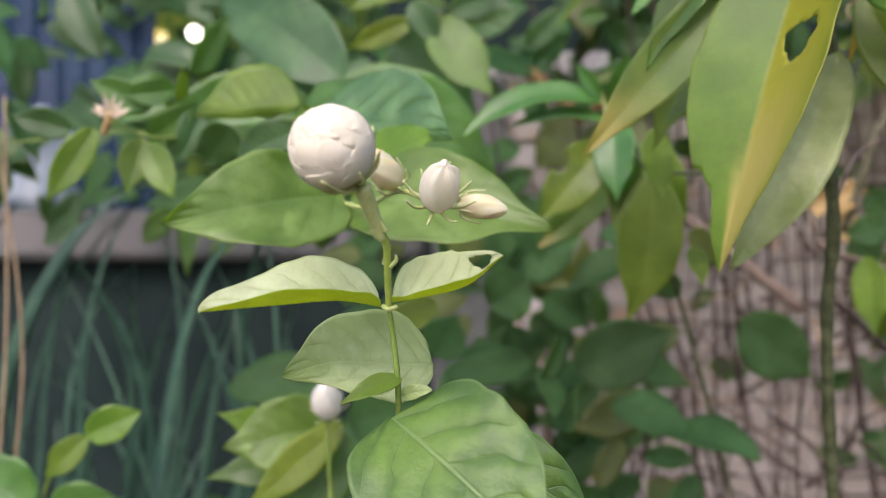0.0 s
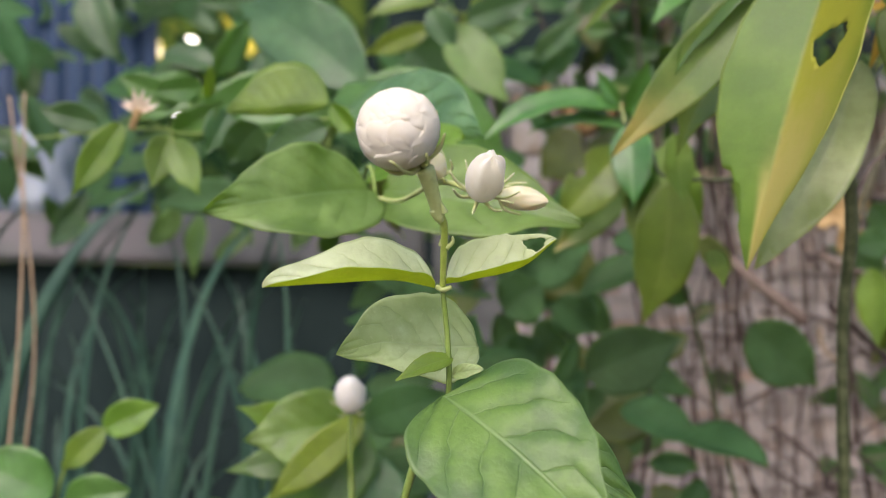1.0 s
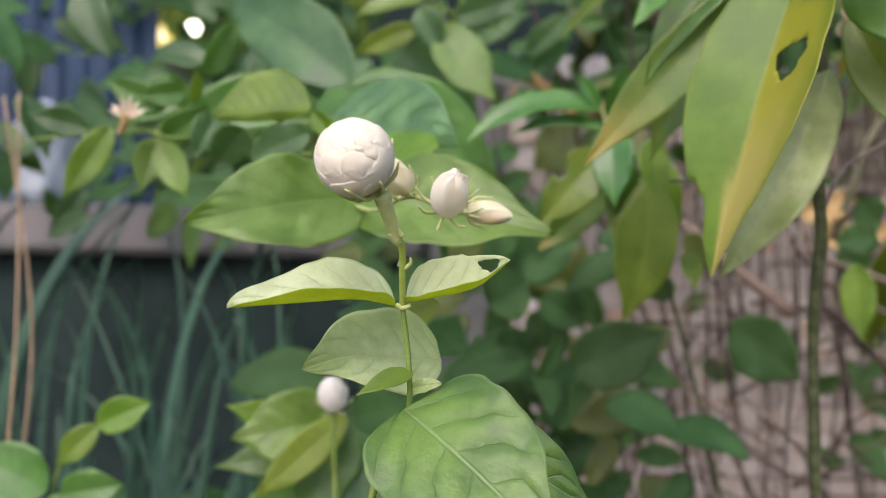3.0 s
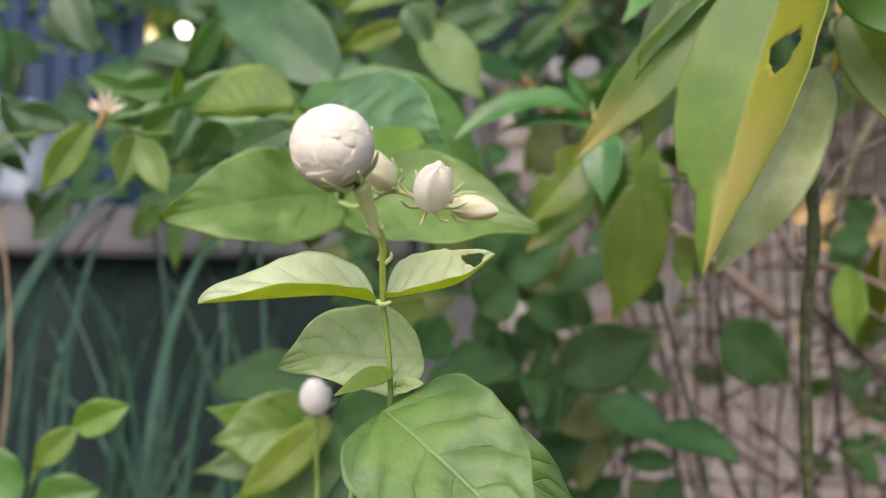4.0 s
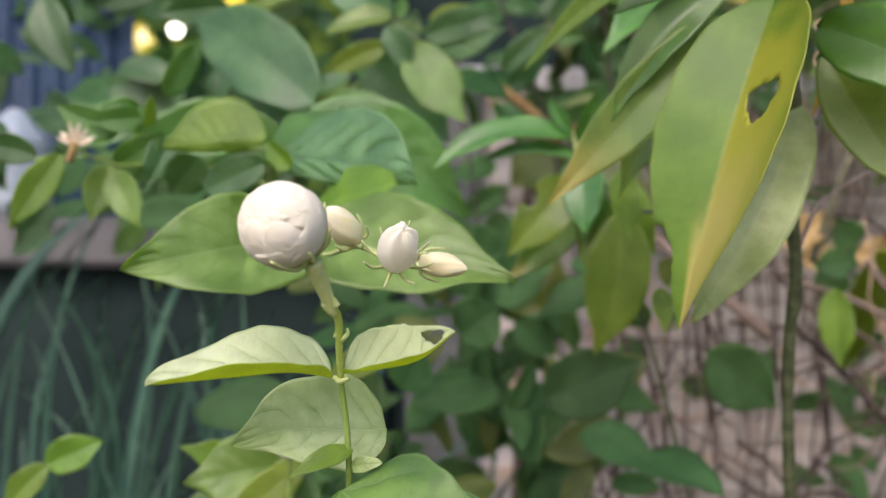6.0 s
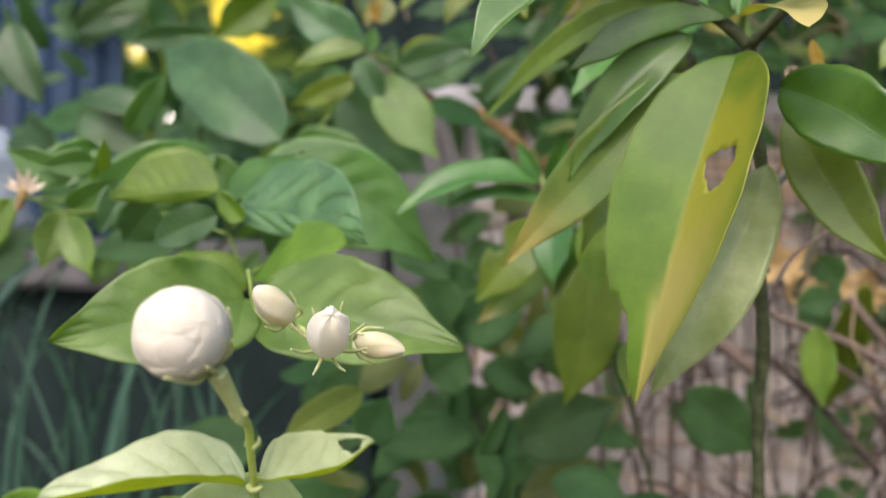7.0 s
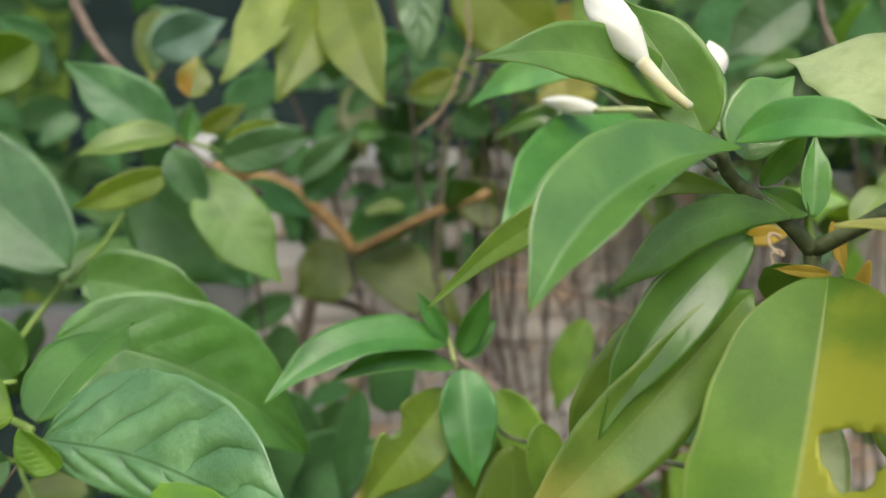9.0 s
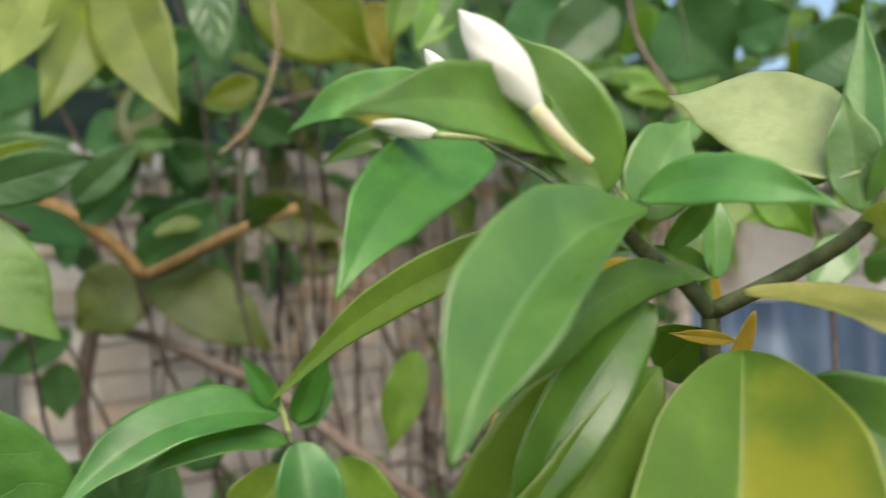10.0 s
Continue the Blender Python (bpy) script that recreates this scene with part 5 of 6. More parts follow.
leaf(plant, (0.302, 0.733, 1.173), (0.276, 0.737, 1.135), 0.030, (-0.318, -0.940, 0.125), JAS_LIME, arch=0.05, fold=12)
leaf(plant, (0.533, 0.698, 1.095), (0.486, 0.713, 1.071), 0.028, (-0.359, -0.926, 0.117), JAS, arch=0.05, fold=12)
leaf(plant, (0.480, 0.614, 1.029), (0.435, 0.630, 1.002), 0.036, (-0.452, -0.861, 0.233), JAS_LIME, arch=0.05, fold=12)
leaf(plant, (0.396, 0.550, 1.033), (0.413, 0.527, 0.990), 0.032, (-0.836, -0.548, -0.041), JAS_LIME, arch=0.05, fold=12)
leaf(plant, (0.605, 0.649, 1.129), (0.647, 0.603, 1.165), 0.061, (-0.712, -0.699, -0.060), JAS_DULL, arch=0.05, fold=12)
leaf(plant, (0.645, 0.742, 1.190), (0.676, 0.701, 1.205), 0.059, (-0.740, -0.640, -0.207), SHADE_GREEN, arch=0.05, fold=12)
leaf(plant, (0.441, 0.519, 1.054), (0.449, 0.502, 1.018), 0.030, (-0.901, -0.435, 0.008), JAS_LIME, arch=0.05, fold=12)
leaf(plant, (0.498, 0.697, 1.107), (0.458, 0.708, 1.113), 0.016, (-0.291, -0.913, -0.285), JAS_LIME, arch=0.05, fold=12)
leaf(plant, (0.502, 0.695, 1.111), (0.500, 0.680, 1.088), 0.014, (-0.850, -0.405, 0.336), JAS_TURN, arch=0.05, fold=12)
leaf(plant, (0.338, 0.529, 1.004), (0.318, 0.533, 0.978), 0.018, (-0.586, -0.725, 0.362), CRAPE_OLIVE, arch=0.05, fold=12)
leaf(plant, (0.439, 0.521, 0.989), (0.409, 0.530, 0.957), 0.027, (-0.621, -0.676, 0.396), CRAPE_LIGHT, arch=0.05, fold=12)
leaf(plant, (0.279, 0.569, 0.977), (0.293, 0.549, 0.979), 0.012, (-0.831, -0.556, 0.007), GOLD_LEAF, arch=0.05, fold=12)
leaf(plant, (0.504, 0.598, 1.044), (0.473, 0.603, 1.060), 0.024, (-0.392, -0.802, -0.450), JAS_LIME, arch=0.05, fold=12)

# ---- young shoot ----
plant = thing("shrub_shoot", (0.370, 0.848, 0.0), "bright green young shrub shoot with pointed glossy leaves", "shrub")
tube("stem", plant, [(0.370, 0.848, 0.237), (0.216, 0.728, 0.726), (0.142, 0.644, 0.862), (0.125, 0.635, 0.904)], 0.0022, 0.0014, DARK_STEM)
tube("tip_stem", plant, [(0.125, 0.635, 0.904), (0.122, 0.636, 0.917), (0.118, 0.635, 0.930)], 0.0015, 0.0008, PALE_STEM)
leaf(plant, (0.121, 0.634, 0.914), (0.013, 0.626, 0.884), 0.028, (-0.146, -0.696, 0.703), CRAPE_SHOOT, arch=0.1, curl=0.12, fold=14, nv=30)
leaf(plant, (0.125, 0.635, 0.900), (0.049, 0.634, 0.893), 0.018, (-0.063, -0.657, 0.751), CRAPE_SHOOT, arch=0.08, curl=0.08, fold=12)
leaf(plant, (0.127, 0.627, 0.901), (0.127, 0.608, 0.837), 0.033, (-0.363, -0.893, 0.264), CRAPE_SHOOT, arch=0.05, fold=14)
leaf(plant, (0.127, 0.632, 0.909), (0.137, 0.611, 0.948), 0.016, (-0.347, -0.861, -0.372), CRAPE_SHOOT, fold=20)
leaf(plant, (0.129, 0.632, 0.906), (0.149, 0.629, 0.929), 0.014, (-0.306, -0.939, 0.159), CRAPE_SHOOT, fold=20)
leaf(plant, (0.120, 0.635, 0.917), (0.102, 0.635, 0.945), 0.012, (-0.216, -0.968, -0.130), CRAPE_SHOOT, fold=25)
leaf(plant, (0.127, 0.644, 0.886), (0.074, 0.649, 0.823), 0.041, (-0.182, -0.981, 0.072), CRAPE_OLIVE, arch=0.05, fold=12, bite=[(0.45, 0.95, 0.1, 0.4)], nv=30, nu=20)
leaf(plant, (0.154, 0.639, 0.886), (0.185, 0.630, 0.825), 0.031, (-0.320, -0.947, -0.020), CRAPE_OLIVE, arch=0.04)
leaf(plant, (0.148, 0.652, 0.874), (0.149, 0.644, 0.794), 0.038, (-0.376, -0.922, 0.093), CRAPE_OLIVE, arch=0.03)
leaf(plant, (0.102, 0.764, 0.871), (0.090, 0.771, 0.790), 0.024, (-0.275, -0.961, -0.042), SHADE_GREEN)
leaf(plant, (0.288, 0.770, 0.920), (0.268, 0.784, 0.845), 0.032, (-0.565, -0.825, -0.008), CRAPE_OLIVE, arch=0.03)

# ---- brown forked branch before the wall ----
plant = thing("forked_branch", (0.193, 1.176, 0.0), "orange-brown forked branch with peeling bark", "branch")
tube("limb", plant, [(0.027, 1.177, 1.075), (0.086, 1.169, 1.065), (0.131, 1.163, 1.043), (0.169, 1.159, 1.010), (0.190, 1.157, 0.983)], 0.0090, 0.0075, BROWN_BARK)
tube("limb", plant, [(0.1915, 1.1544, 0.9812), (0.2198, 1.0901, 1.0013), (0.2548, 1.0406, 1.0236), (0.305, 1.0083, 1.0439)], 0.0066, 0.0045, BROWN_BARK, knots=0.08)
tube("trunk", plant, [(0.174, 1.348, 1.052), (0.182, 1.345, 0.992), (0.178, 1.350, 0.925), (0.163, 1.362, 0.821), (0.171, 1.362, 0.672), (0.170, 1.377, 0.225)], 0.0090, 0.0100, TWIG)
tube("dead_branch", plant, [(0.173, 1.308, 0.922), (0.209, 1.222, 0.913), (0.256, 1.131, 0.883), (0.298, 1.079, 0.856), (0.346, 1.022, 0.804), (0.416, 0.963, 0.733)], 0.0060, 0.0075, TWIG)
tube("limb", plant, [(0.361, 1.099, 1.350), (0.338, 1.115, 1.251), (0.330, 1.121, 1.191), (0.300, 1.129, 1.124), (0.292, 1.136, 1.019), (0.289, 1.155, 0.834)], 0.0042, 0.0036, GREEN_BARK, knots=0.12)
tube("limb", plant, [(0.345, 1.153, 1.352), (0.349, 1.131, 1.263), (0.329, 1.145, 1.169), (0.324, 1.151, 1.081), (0.327, 1.153, 0.952)], 0.0026, 0.0022, GREEN_BARK, knots=0.12)
tube("limb", plant, [(0.395, 1.130, 1.226), (0.390, 1.135, 1.144), (0.397, 1.135, 1.047), (0.389, 1.145, 0.867)], 0.0030, 0.0028, DARK_TWIG, knots=0.12)
tube("limb", plant, [(0.371, 1.182, 1.085), (0.365, 1.188, 1.014), (0.356, 1.197, 0.894)], 0.0034, 0.0034, DARK_TWIG, knots=0.12)
tube("limb", plant, [(0.284, 1.126, 1.122), (0.317, 1.118, 1.160), (0.356, 1.107, 1.176), (0.401, 1.105, 1.187)], 0.0030, 0.0024, TWIG, knots=0.12)
tube("limb", plant, [(0.196, 1.272, 1.247), (0.215, 1.264, 1.204), (0.226, 1.270, 1.155), (0.212, 1.303, 1.094)], 0.0030, 0.0026, GREEN_BARK, knots=0.12)
tube("limb", plant, [(0.215, 1.264, 1.190), (0.249, 1.245, 1.192), (0.274, 1.232, 1.186)], 0.0052, 0.0045, TWIG, knots=0.12)
tube("limb", plant, [(0.095, 1.248, 1.265), (0.116, 1.224, 1.268), (0.137, 1.201, 1.269)], 0.0008, 0.0006, STRAW, knots=0.12)
tube("limb", plant, [(0.007, 1.206, 1.194), (0.005, 1.207, 1.213), (0.017, 1.200, 1.225), (0.040, 1.188, 1.229)], 0.0009, 0.0007, STRAW, knots=0.12)
tube("limb", plant, [(0.461, 0.834, 0.998), (0.452, 0.837, 0.951), (0.435, 0.840, 0.914), (0.430, 0.852, 0.878), (0.421, 0.875, 0.822)], 0.0052, 0.0044, GREEN_BARK, knots=0.12)
tube("limb", plant, [(0.389, 0.870, 0.811), (0.410, 0.868, 0.798), (0.480, 0.858, 0.772), (0.570, 0.847, 0.711), (0.629, 0.840, 0.667)], 0.0036, 0.0042, TWIG, knots=0.12)
tube("limb", plant, [(0.389, 0.852, 0.758), (0.420, 0.848, 0.730), (0.458, 0.844, 0.692), (0.493, 0.840, 0.648)], 0.0034, 0.0032, DARK_TWIG, knots=0.12)
tube("limb", plant, [(0.470, 0.858, 0.824), (0.496, 0.855, 0.790), (0.536, 0.851, 0.751), (0.582, 0.845, 0.723)], 0.0046, 0.0040, TWIG, knots=0.12)
tube("limb", plant, [(0.430, 0.906, 0.772), (0.479, 0.900, 0.748), (0.515, 0.895, 0.725)], 0.0030, 0.0026, TWIG, knots=0.12)
tube("limb", plant, [(0.458, 0.899, 0.873), (0.494, 0.894, 0.868), (0.530, 0.890, 0.832), (0.561, 0.887, 0.791), (0.596, 0.882, 0.786)], 0.0020, 0.0016, DARK_TWIG, knots=0.12)
tube("limb", plant, [(0.445, 0.820, 0.866), (0.456, 0.820, 0.828), (0.454, 0.821, 0.784), (0.474, 0.820, 0.741)], 0.0012, 0.0010, STRAW, knots=0.12)
tube("limb", plant, [(0.468, 0.820, 0.763), (0.485, 0.818, 0.736), (0.507, 0.816, 0.715)], 0.0012, 0.0010, STRAW, knots=0.12)
tube("limb", plant, [(0.372, 0.835, 0.734), (0.378, 0.834, 0.712), (0.397, 0.832, 0.697)], 0.0018, 0.0014, STRAW, knots=0.12)
tube("limb", plant, [(0.497, 0.818, 0.698), (0.523, 0.813, 0.718), (0.566, 0.807, 0.729)], 0.0040, 0.0030, TWIG, knots=0.12)
tube("tendril", plant, [(0.429, 0.777, 0.700), (0.443, 0.774, 0.726), (0.439, 0.774, 0.736)], 0.0009, 0.0006, STRAW, 30, 6, 0.0, 0, (0.0060, 1.3))
tube("tendril", plant, [(0.506, 0.814, 0.764), (0.517, 0.813, 0.748), (0.528, 0.813, 0.715)], 0.0009, 0.0006, STRAW, 30, 6, 0.0, 0, (0.0040, 6.0))
tube("tendril", plant, [(0.341, 1.089, 0.926), (0.335, 1.093, 0.901), (0.324, 1.101, 0.869)], 0.0009, 0.0006, STRAW, 30, 6, 0.0, 0, (0.0040, 5.0))
tube("tendril", plant, [(0.365, 1.073, 1.029), (0.353, 1.080, 1.003), (0.341, 1.088, 0.952)], 0.0009, 0.0006, STRAW, 30, 6, 0.0, 0, (0.0030, 4.0))
tube("tendril", plant, [(0.258, 0.523, 0.975), (0.260, 0.523, 0.963), (0.255, 0.524, 0.946)], 0.0009, 0.0006, STRAW, 30, 6, 0.0, 0, (0.0040, 3.0))

# ---- low plants ----
plant = thing("jasmine_plant", (-0.062, 0.571, 0.0), "low jasmine growth with lime leaves and a small white bud", "plant", "jasmine plants")
tube("stem", plant, [(-0.062, 0.571, 0.084), (-0.072, 0.553, 0.580), (-0.074, 0.543, 0.661), (-0.074, 0.538, 0.693)], 0.0022, 0.0014, STEM)
leaf(plant, (-0.073, 0.578, 0.681), (-0.148, 0.560, 0.668), 0.053, (0.205, -0.958, 0.201), JAS_LIME_B, arch=0.05, fold=8)
leaf(plant, (-0.068, 0.563, 0.684), (-0.130, 0.545, 0.630), 0.027, (0.106, -0.973, 0.204), VINE_YELLOW, arch=0.05, fold=8)
leaf(plant, (-0.071, 0.593, 0.673), (-0.100, 0.575, 0.605), 0.044, (0.094, -0.970, 0.224), JAS, arch=0.05, fold=8)
leaf(plant, (-0.088, 0.604, 0.654), (-0.166, 0.585, 0.641), 0.028, (0.192, -0.954, 0.228), JAS, arch=0.05, fold=8)
leaf(plant, (-0.068, 0.603, 0.675), (-0.007, 0.582, 0.700), 0.037, (-0.340, -0.940, 0.030), SHADE_GREEN, arch=0.05, fold=8)
leaf(plant, (-0.106, 0.614, 0.664), (-0.161, 0.594, 0.685), 0.025, (0.374, -0.921, 0.108), JAS_LIME, arch=0.05, fold=8)
leaf(plant, (-0.067, 0.594, 0.652), (-0.044, 0.575, 0.587), 0.044, (0.046, -0.955, 0.292), JAS_DULL, arch=0.05, fold=8)
leaf(plant, (-0.095, 0.595, 0.627), (-0.151, 0.576, 0.592), 0.040, (0.144, -0.951, 0.274), JAS, arch=0.05, fold=8)
leaf(plant, (-0.005, 0.593, 0.764), (-0.060, 0.577, 0.731), 0.026, (-0.010, -0.894, 0.449), VINE_YELLOW, arch=0.04, fold=20)
leaf(plant, (-0.007, 0.645, 0.719), (0.012, 0.643, 0.752), 0.037, (-0.096, -0.995, -0.003), SHADE_GREEN)
leaf(plant, (-0.019, 0.595, 0.717), (-0.033, 0.605, 0.744), 0.015, (0.033, -0.930, 0.366), JAS)
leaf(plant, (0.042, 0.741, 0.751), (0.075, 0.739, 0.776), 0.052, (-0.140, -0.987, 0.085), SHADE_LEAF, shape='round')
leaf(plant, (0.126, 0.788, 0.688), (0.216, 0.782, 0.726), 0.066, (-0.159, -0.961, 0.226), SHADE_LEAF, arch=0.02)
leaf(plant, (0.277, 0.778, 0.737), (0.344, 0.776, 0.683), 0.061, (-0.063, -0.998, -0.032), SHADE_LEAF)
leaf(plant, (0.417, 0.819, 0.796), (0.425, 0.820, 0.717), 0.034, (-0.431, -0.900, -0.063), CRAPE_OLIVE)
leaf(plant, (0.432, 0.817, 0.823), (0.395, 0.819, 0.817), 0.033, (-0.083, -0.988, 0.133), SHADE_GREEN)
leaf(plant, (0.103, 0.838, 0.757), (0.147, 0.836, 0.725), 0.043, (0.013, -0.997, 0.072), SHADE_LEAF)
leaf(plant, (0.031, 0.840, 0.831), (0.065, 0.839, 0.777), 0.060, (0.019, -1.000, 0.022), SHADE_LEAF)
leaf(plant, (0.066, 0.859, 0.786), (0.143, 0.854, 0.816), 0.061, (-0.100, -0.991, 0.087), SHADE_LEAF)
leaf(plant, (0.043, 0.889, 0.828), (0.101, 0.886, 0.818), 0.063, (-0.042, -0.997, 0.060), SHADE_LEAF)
leaf(plant, (0.492, 0.863, 0.838), (0.531, 1.029, 0.676), 0.038, (-0.534, -0.523, -0.665), CRAPE_OLIVE)
leaf(plant, (0.464, 0.869, 0.840), (0.443, 0.871, 0.868), 0.035, (-0.337, -0.925, -0.176), SHADE_GREEN, arch=0.05, fold=12)
leaf(plant, (0.456, 0.882, 0.786), (0.432, 0.884, 0.821), 0.035, (-0.311, -0.939, -0.150), SHADE_GREEN, arch=0.05, fold=12)
bud(plant, (-0.074, 0.538, 0.695), (-0.074, 0.523, 0.717), 0.0205, BUD_WHITE, 5, "bud", "small round white bud", 0.3, blunt=0.5)
plant = thing("garden_weed", (-0.352, 0.692, 0.0), "small bright green weed with blunt leaves", "plant")
tube("stem", plant, [(-0.352, 0.692, 0.278), (-0.323, 0.663, 0.557), (-0.303, 0.649, 0.632), (-0.274, 0.644, 0.658)], 0.0020, 0.0012, STEM)
leaf(plant, (-0.276, 0.644, 0.658), (-0.233, 0.644, 0.677), 0.028, (-0.016, -0.999, 0.037), JAS_LIME, arch=0.06, fold=14, shape='oblong')
leaf(plant, (-0.274, 0.644, 0.658), (-0.306, 0.644, 0.626), 0.023, (-0.032, -0.999, 0.034), JAS_LIME, arch=0.06, fold=14, shape='oblong')
leaf(plant, (-0.305, 0.644, 0.601), (-0.253, 0.643, 0.611), 0.036, (-0.041, -0.978, 0.205), JAS, arch=0.06, fold=14, shape='oblong')
leaf(plant, (-0.314, 0.644, 0.605), (-0.374, 0.644, 0.632), 0.050, (0.165, -0.910, 0.380), JAS, arch=0.06, fold=14, shape='oblong')
leaf(plant, (-0.319, 0.644, 0.596), (-0.277, 0.643, 0.565), 0.041, (0.277, -0.885, 0.374), JAS, arch=0.06, fold=14, shape='oblong')
leaf(plant, (-0.332, 0.644, 0.600), (-0.378, 0.644, 0.586), 0.041, (-0.043, -0.990, 0.134), JAS, arch=0.06, fold=14, shape='oblong')

# ---- dry curled leaf caught in the twigs ----
plant = thing("dry_leaf", (0.393, 0.893, 0.847), "curled dry tan leaf caught in the twigs", "leaf")
leaf(plant, (0.393, 0.893, 0.847), (0.441, 0.866, 0.864), 0.046, (-0.528, -0.832, 0.169), DRY_LEAF, arch=0.1, fold=25, wave=0.12, shape='oblong', name='blade', nv=34, nu=24, bite=[(0.3, 0.95, 0.10, 0.30), (0.62, -0.95, 0.12, 0.35), (0.8, 0.9, 0.08, 0.4)])
leaf(plant, (0.444, 0.947, 0.820), (0.491, 0.944, 0.833), 0.044, (-0.153, -0.936, 0.317), DRY_LEAF, arch=0.12, fold=25, wave=0.12, name='blade', nv=34, nu=24, bite=[(0.3, 0.95, 0.10, 0.30), (0.62, -0.95, 0.12, 0.35), (0.8, 0.9, 0.08, 0.4)])
leaf(plant, (0.504, 0.943, 0.833), (0.555, 0.941, 0.816), 0.050, (-0.027, -0.998, 0.061), DRY_LEAF, arch=0.12, fold=25, wave=0.15, name='blade', nv=34, nu=24, bite=[(0.3, 0.95, 0.10, 0.30), (0.62, -0.95, 0.12, 0.35), (0.8, 0.9, 0.08, 0.4)])


# ---- grass clump, dry stalks ----
def grass_blade(parent, root, top, width, seed, mat, name="blade"):
    rnd = random.Random(seed)
    r, t = Vector(root), Vector(top)
    bend = Vector((rnd.uniform(-0.1, 0.1), rnd.uniform(-0.08, 0.08), 0.12))
    side = Vector((0.9, rnd.uniform(-0.6, 0.6), 0)).normalized()
    verts, faces, n = [], [], 14
    for i in range(n + 1):
        s = i / n
        p = r.lerp(t, s) + bend * (4 * s * (1 - s))
        w = width / 2 * (1 - s) ** 0.6 * min(1, 0.5 + s * 3)
        verts += [p - side * w, p + Vector((0, 0.004, -0.0015)), p + side * w, p + Vector((0, 0.0048, -0.002))]
    for i in range(n):
        a = i * 4
        for k in range(4):
            faces.append((a + k, a + (k + 1) % 4, a + 4 + (k + 1) % 4, a + 4 + k))
    return link_mesh(name, [v - r for v in verts], faces, mat, parent, root)


clump = thing("grass_clump", (-0.42, 1.05, 0.0), "tall blue-green grass clump with arching blades", "grass")
rng = random.Random(11)
for i in range(64):
    root = (-0.42 + rng.gauss(0, 0.14), 1.08 + rng.uniform(-0.12, 0.30), 0.0)
    lean = rng.gauss(0.10, 0.22)
    top = (root[0] + lean, root[1] + rng.uniform(-0.12, 0.12), rng.uniform(0.55, 0.92) - abs(lean) * 0.35)
    grass_blade(clump, root, top, rng.uniform(0.012, 0.022), 100 + i, GRASS_MAT)
grass_blade(clump, (-0.52, 0.92, 0.30), (-0.285, 0.93, 0.90), 0.028, 7, GRASS_MAT)
grass_blade(clump, (-0.36, 1.02, 0.35), (-0.19, 1.02, 0.86), 0.024, 8, GRASS_MAT)
for i, (x, y) in enumerate(((-0.425, 0.80), (-0.42, 0.82))):
    stalk = thing("dry_stalk", (x, y, 0.0), "thin dry straw-coloured stalk standing upright", "stalk", "dry stalks")
    tube("stem", stalk, [(x - 0.02, y, 0), (x - 0.006, y, 0.5), (x + 0.006, y, 0.72), (x + 0.004 - i * 0.03, y, 0.95)], 0.0020, 0.0011, STRAW, 8, 8, 0.08, i)
    tube("node", stalk, [(x - 0.008, y, 0.58), (x - 0.0068, y, 0.59)], 0.0028, 0.0026, STRAW, 2, 8, 0.0, i)


# ---- tangle of dry vines and wire on the wall ----
def joined_tubes(name, rows, mat, label, category, kind="stuff"):
    verts, faces = [], []
    for points, r0, r1, seed in rows:
        v, f, _ = tube_data(points, r0, r1, 4, 5, 0.12, seed)
        k = len(verts)
        verts += v
        faces += [tuple(q + k for q in face) for face in f]
    return tagged(link_mesh(name, verts, faces, mat), label, category, kind=kind)


rng = random.Random(23)
rows = []
for i in range(27):
    x = rng.uniform(0.22, 1.6)
    y = rng.uniform(1.12, 1.5)
    lean = rng.gauss(0, 0.12)
    top = rng.uniform(0.7, 1.2) if rng.random() < 0.75 else rng.uniform(0.9, 1.5)
    pts = [(x, y, rng.uniform(0.0, 0.3))]
    for k in range(1, 5):
        s = k / 4
        pts.append((x + lean * s + rng.gauss(0, 0.02), y + rng.gauss(0, 0.02), pts[0][2] + (top - pts[0][2]) * s))
    r = rng.uniform(0.0014, 0.0042)
    rows.append((pts, r, r * 0.7, i))
for i in range(22):
    x, z, y = rng.uniform(0.2, 1.6), rng.uniform(0.35, 1.0), rng.uniform(1.12, 1.5)
    a, ln = rng.gauss(0, 0.8), rng.uniform(0.15, 0.5)
    pts = [(x + ln * s * math.cos(a), y + rng.gauss(0, 0.02), z + ln * s * math.sin(a) + rng.gauss(0, 0.015) + 0.06 * s * (1 - s)) for s in (0, 0.33, 0.66, 1)]
    r = rng.uniform(0.0012, 0.0036)
    rows.append((pts, r, r * 0.7, 500 + i))
for i in range(14):
    x, y, z0 = rng.uniform(0.26, 0.75), rng.uniform(1.0, 1.32), rng.uniform(0.3, 0.7)
    top = rng.uniform(1.1, 1.45)
    lean = rng.gauss(0, 0.15)
    pts = [(x + lean * k / 5 + rng.gauss(0, 0.012), y + rng.gauss(0, 0.012), z0 + (top - z0) * k / 5) for k in range(6)]
    r = rng.choice((0.0009, 0.0013, 0.002, 0.003))
    rows.append((pts, r, r * 0.7, 1200 + i))
for i in range(32):
    x, z, y = rng.uniform(0.40, 0.85), rng.uniform(0.45, 0.86), rng.uniform(0.95, 1.2)
    a, ln = rng.gauss(0.4, 1.0), rng.uniform(0.08, 0.3)
    pts = [(x + ln * s * math.cos(a), y + rng.gauss(0, 0.015), z + ln * s * math.sin(a) + rng.gauss(0, 0.012)) for s in (0, 0.33, 0.66, 1)]
    r = rng.uniform(0.0008, 0.0032)
    rows.append((pts, r, r * 0.6, 900 + i))
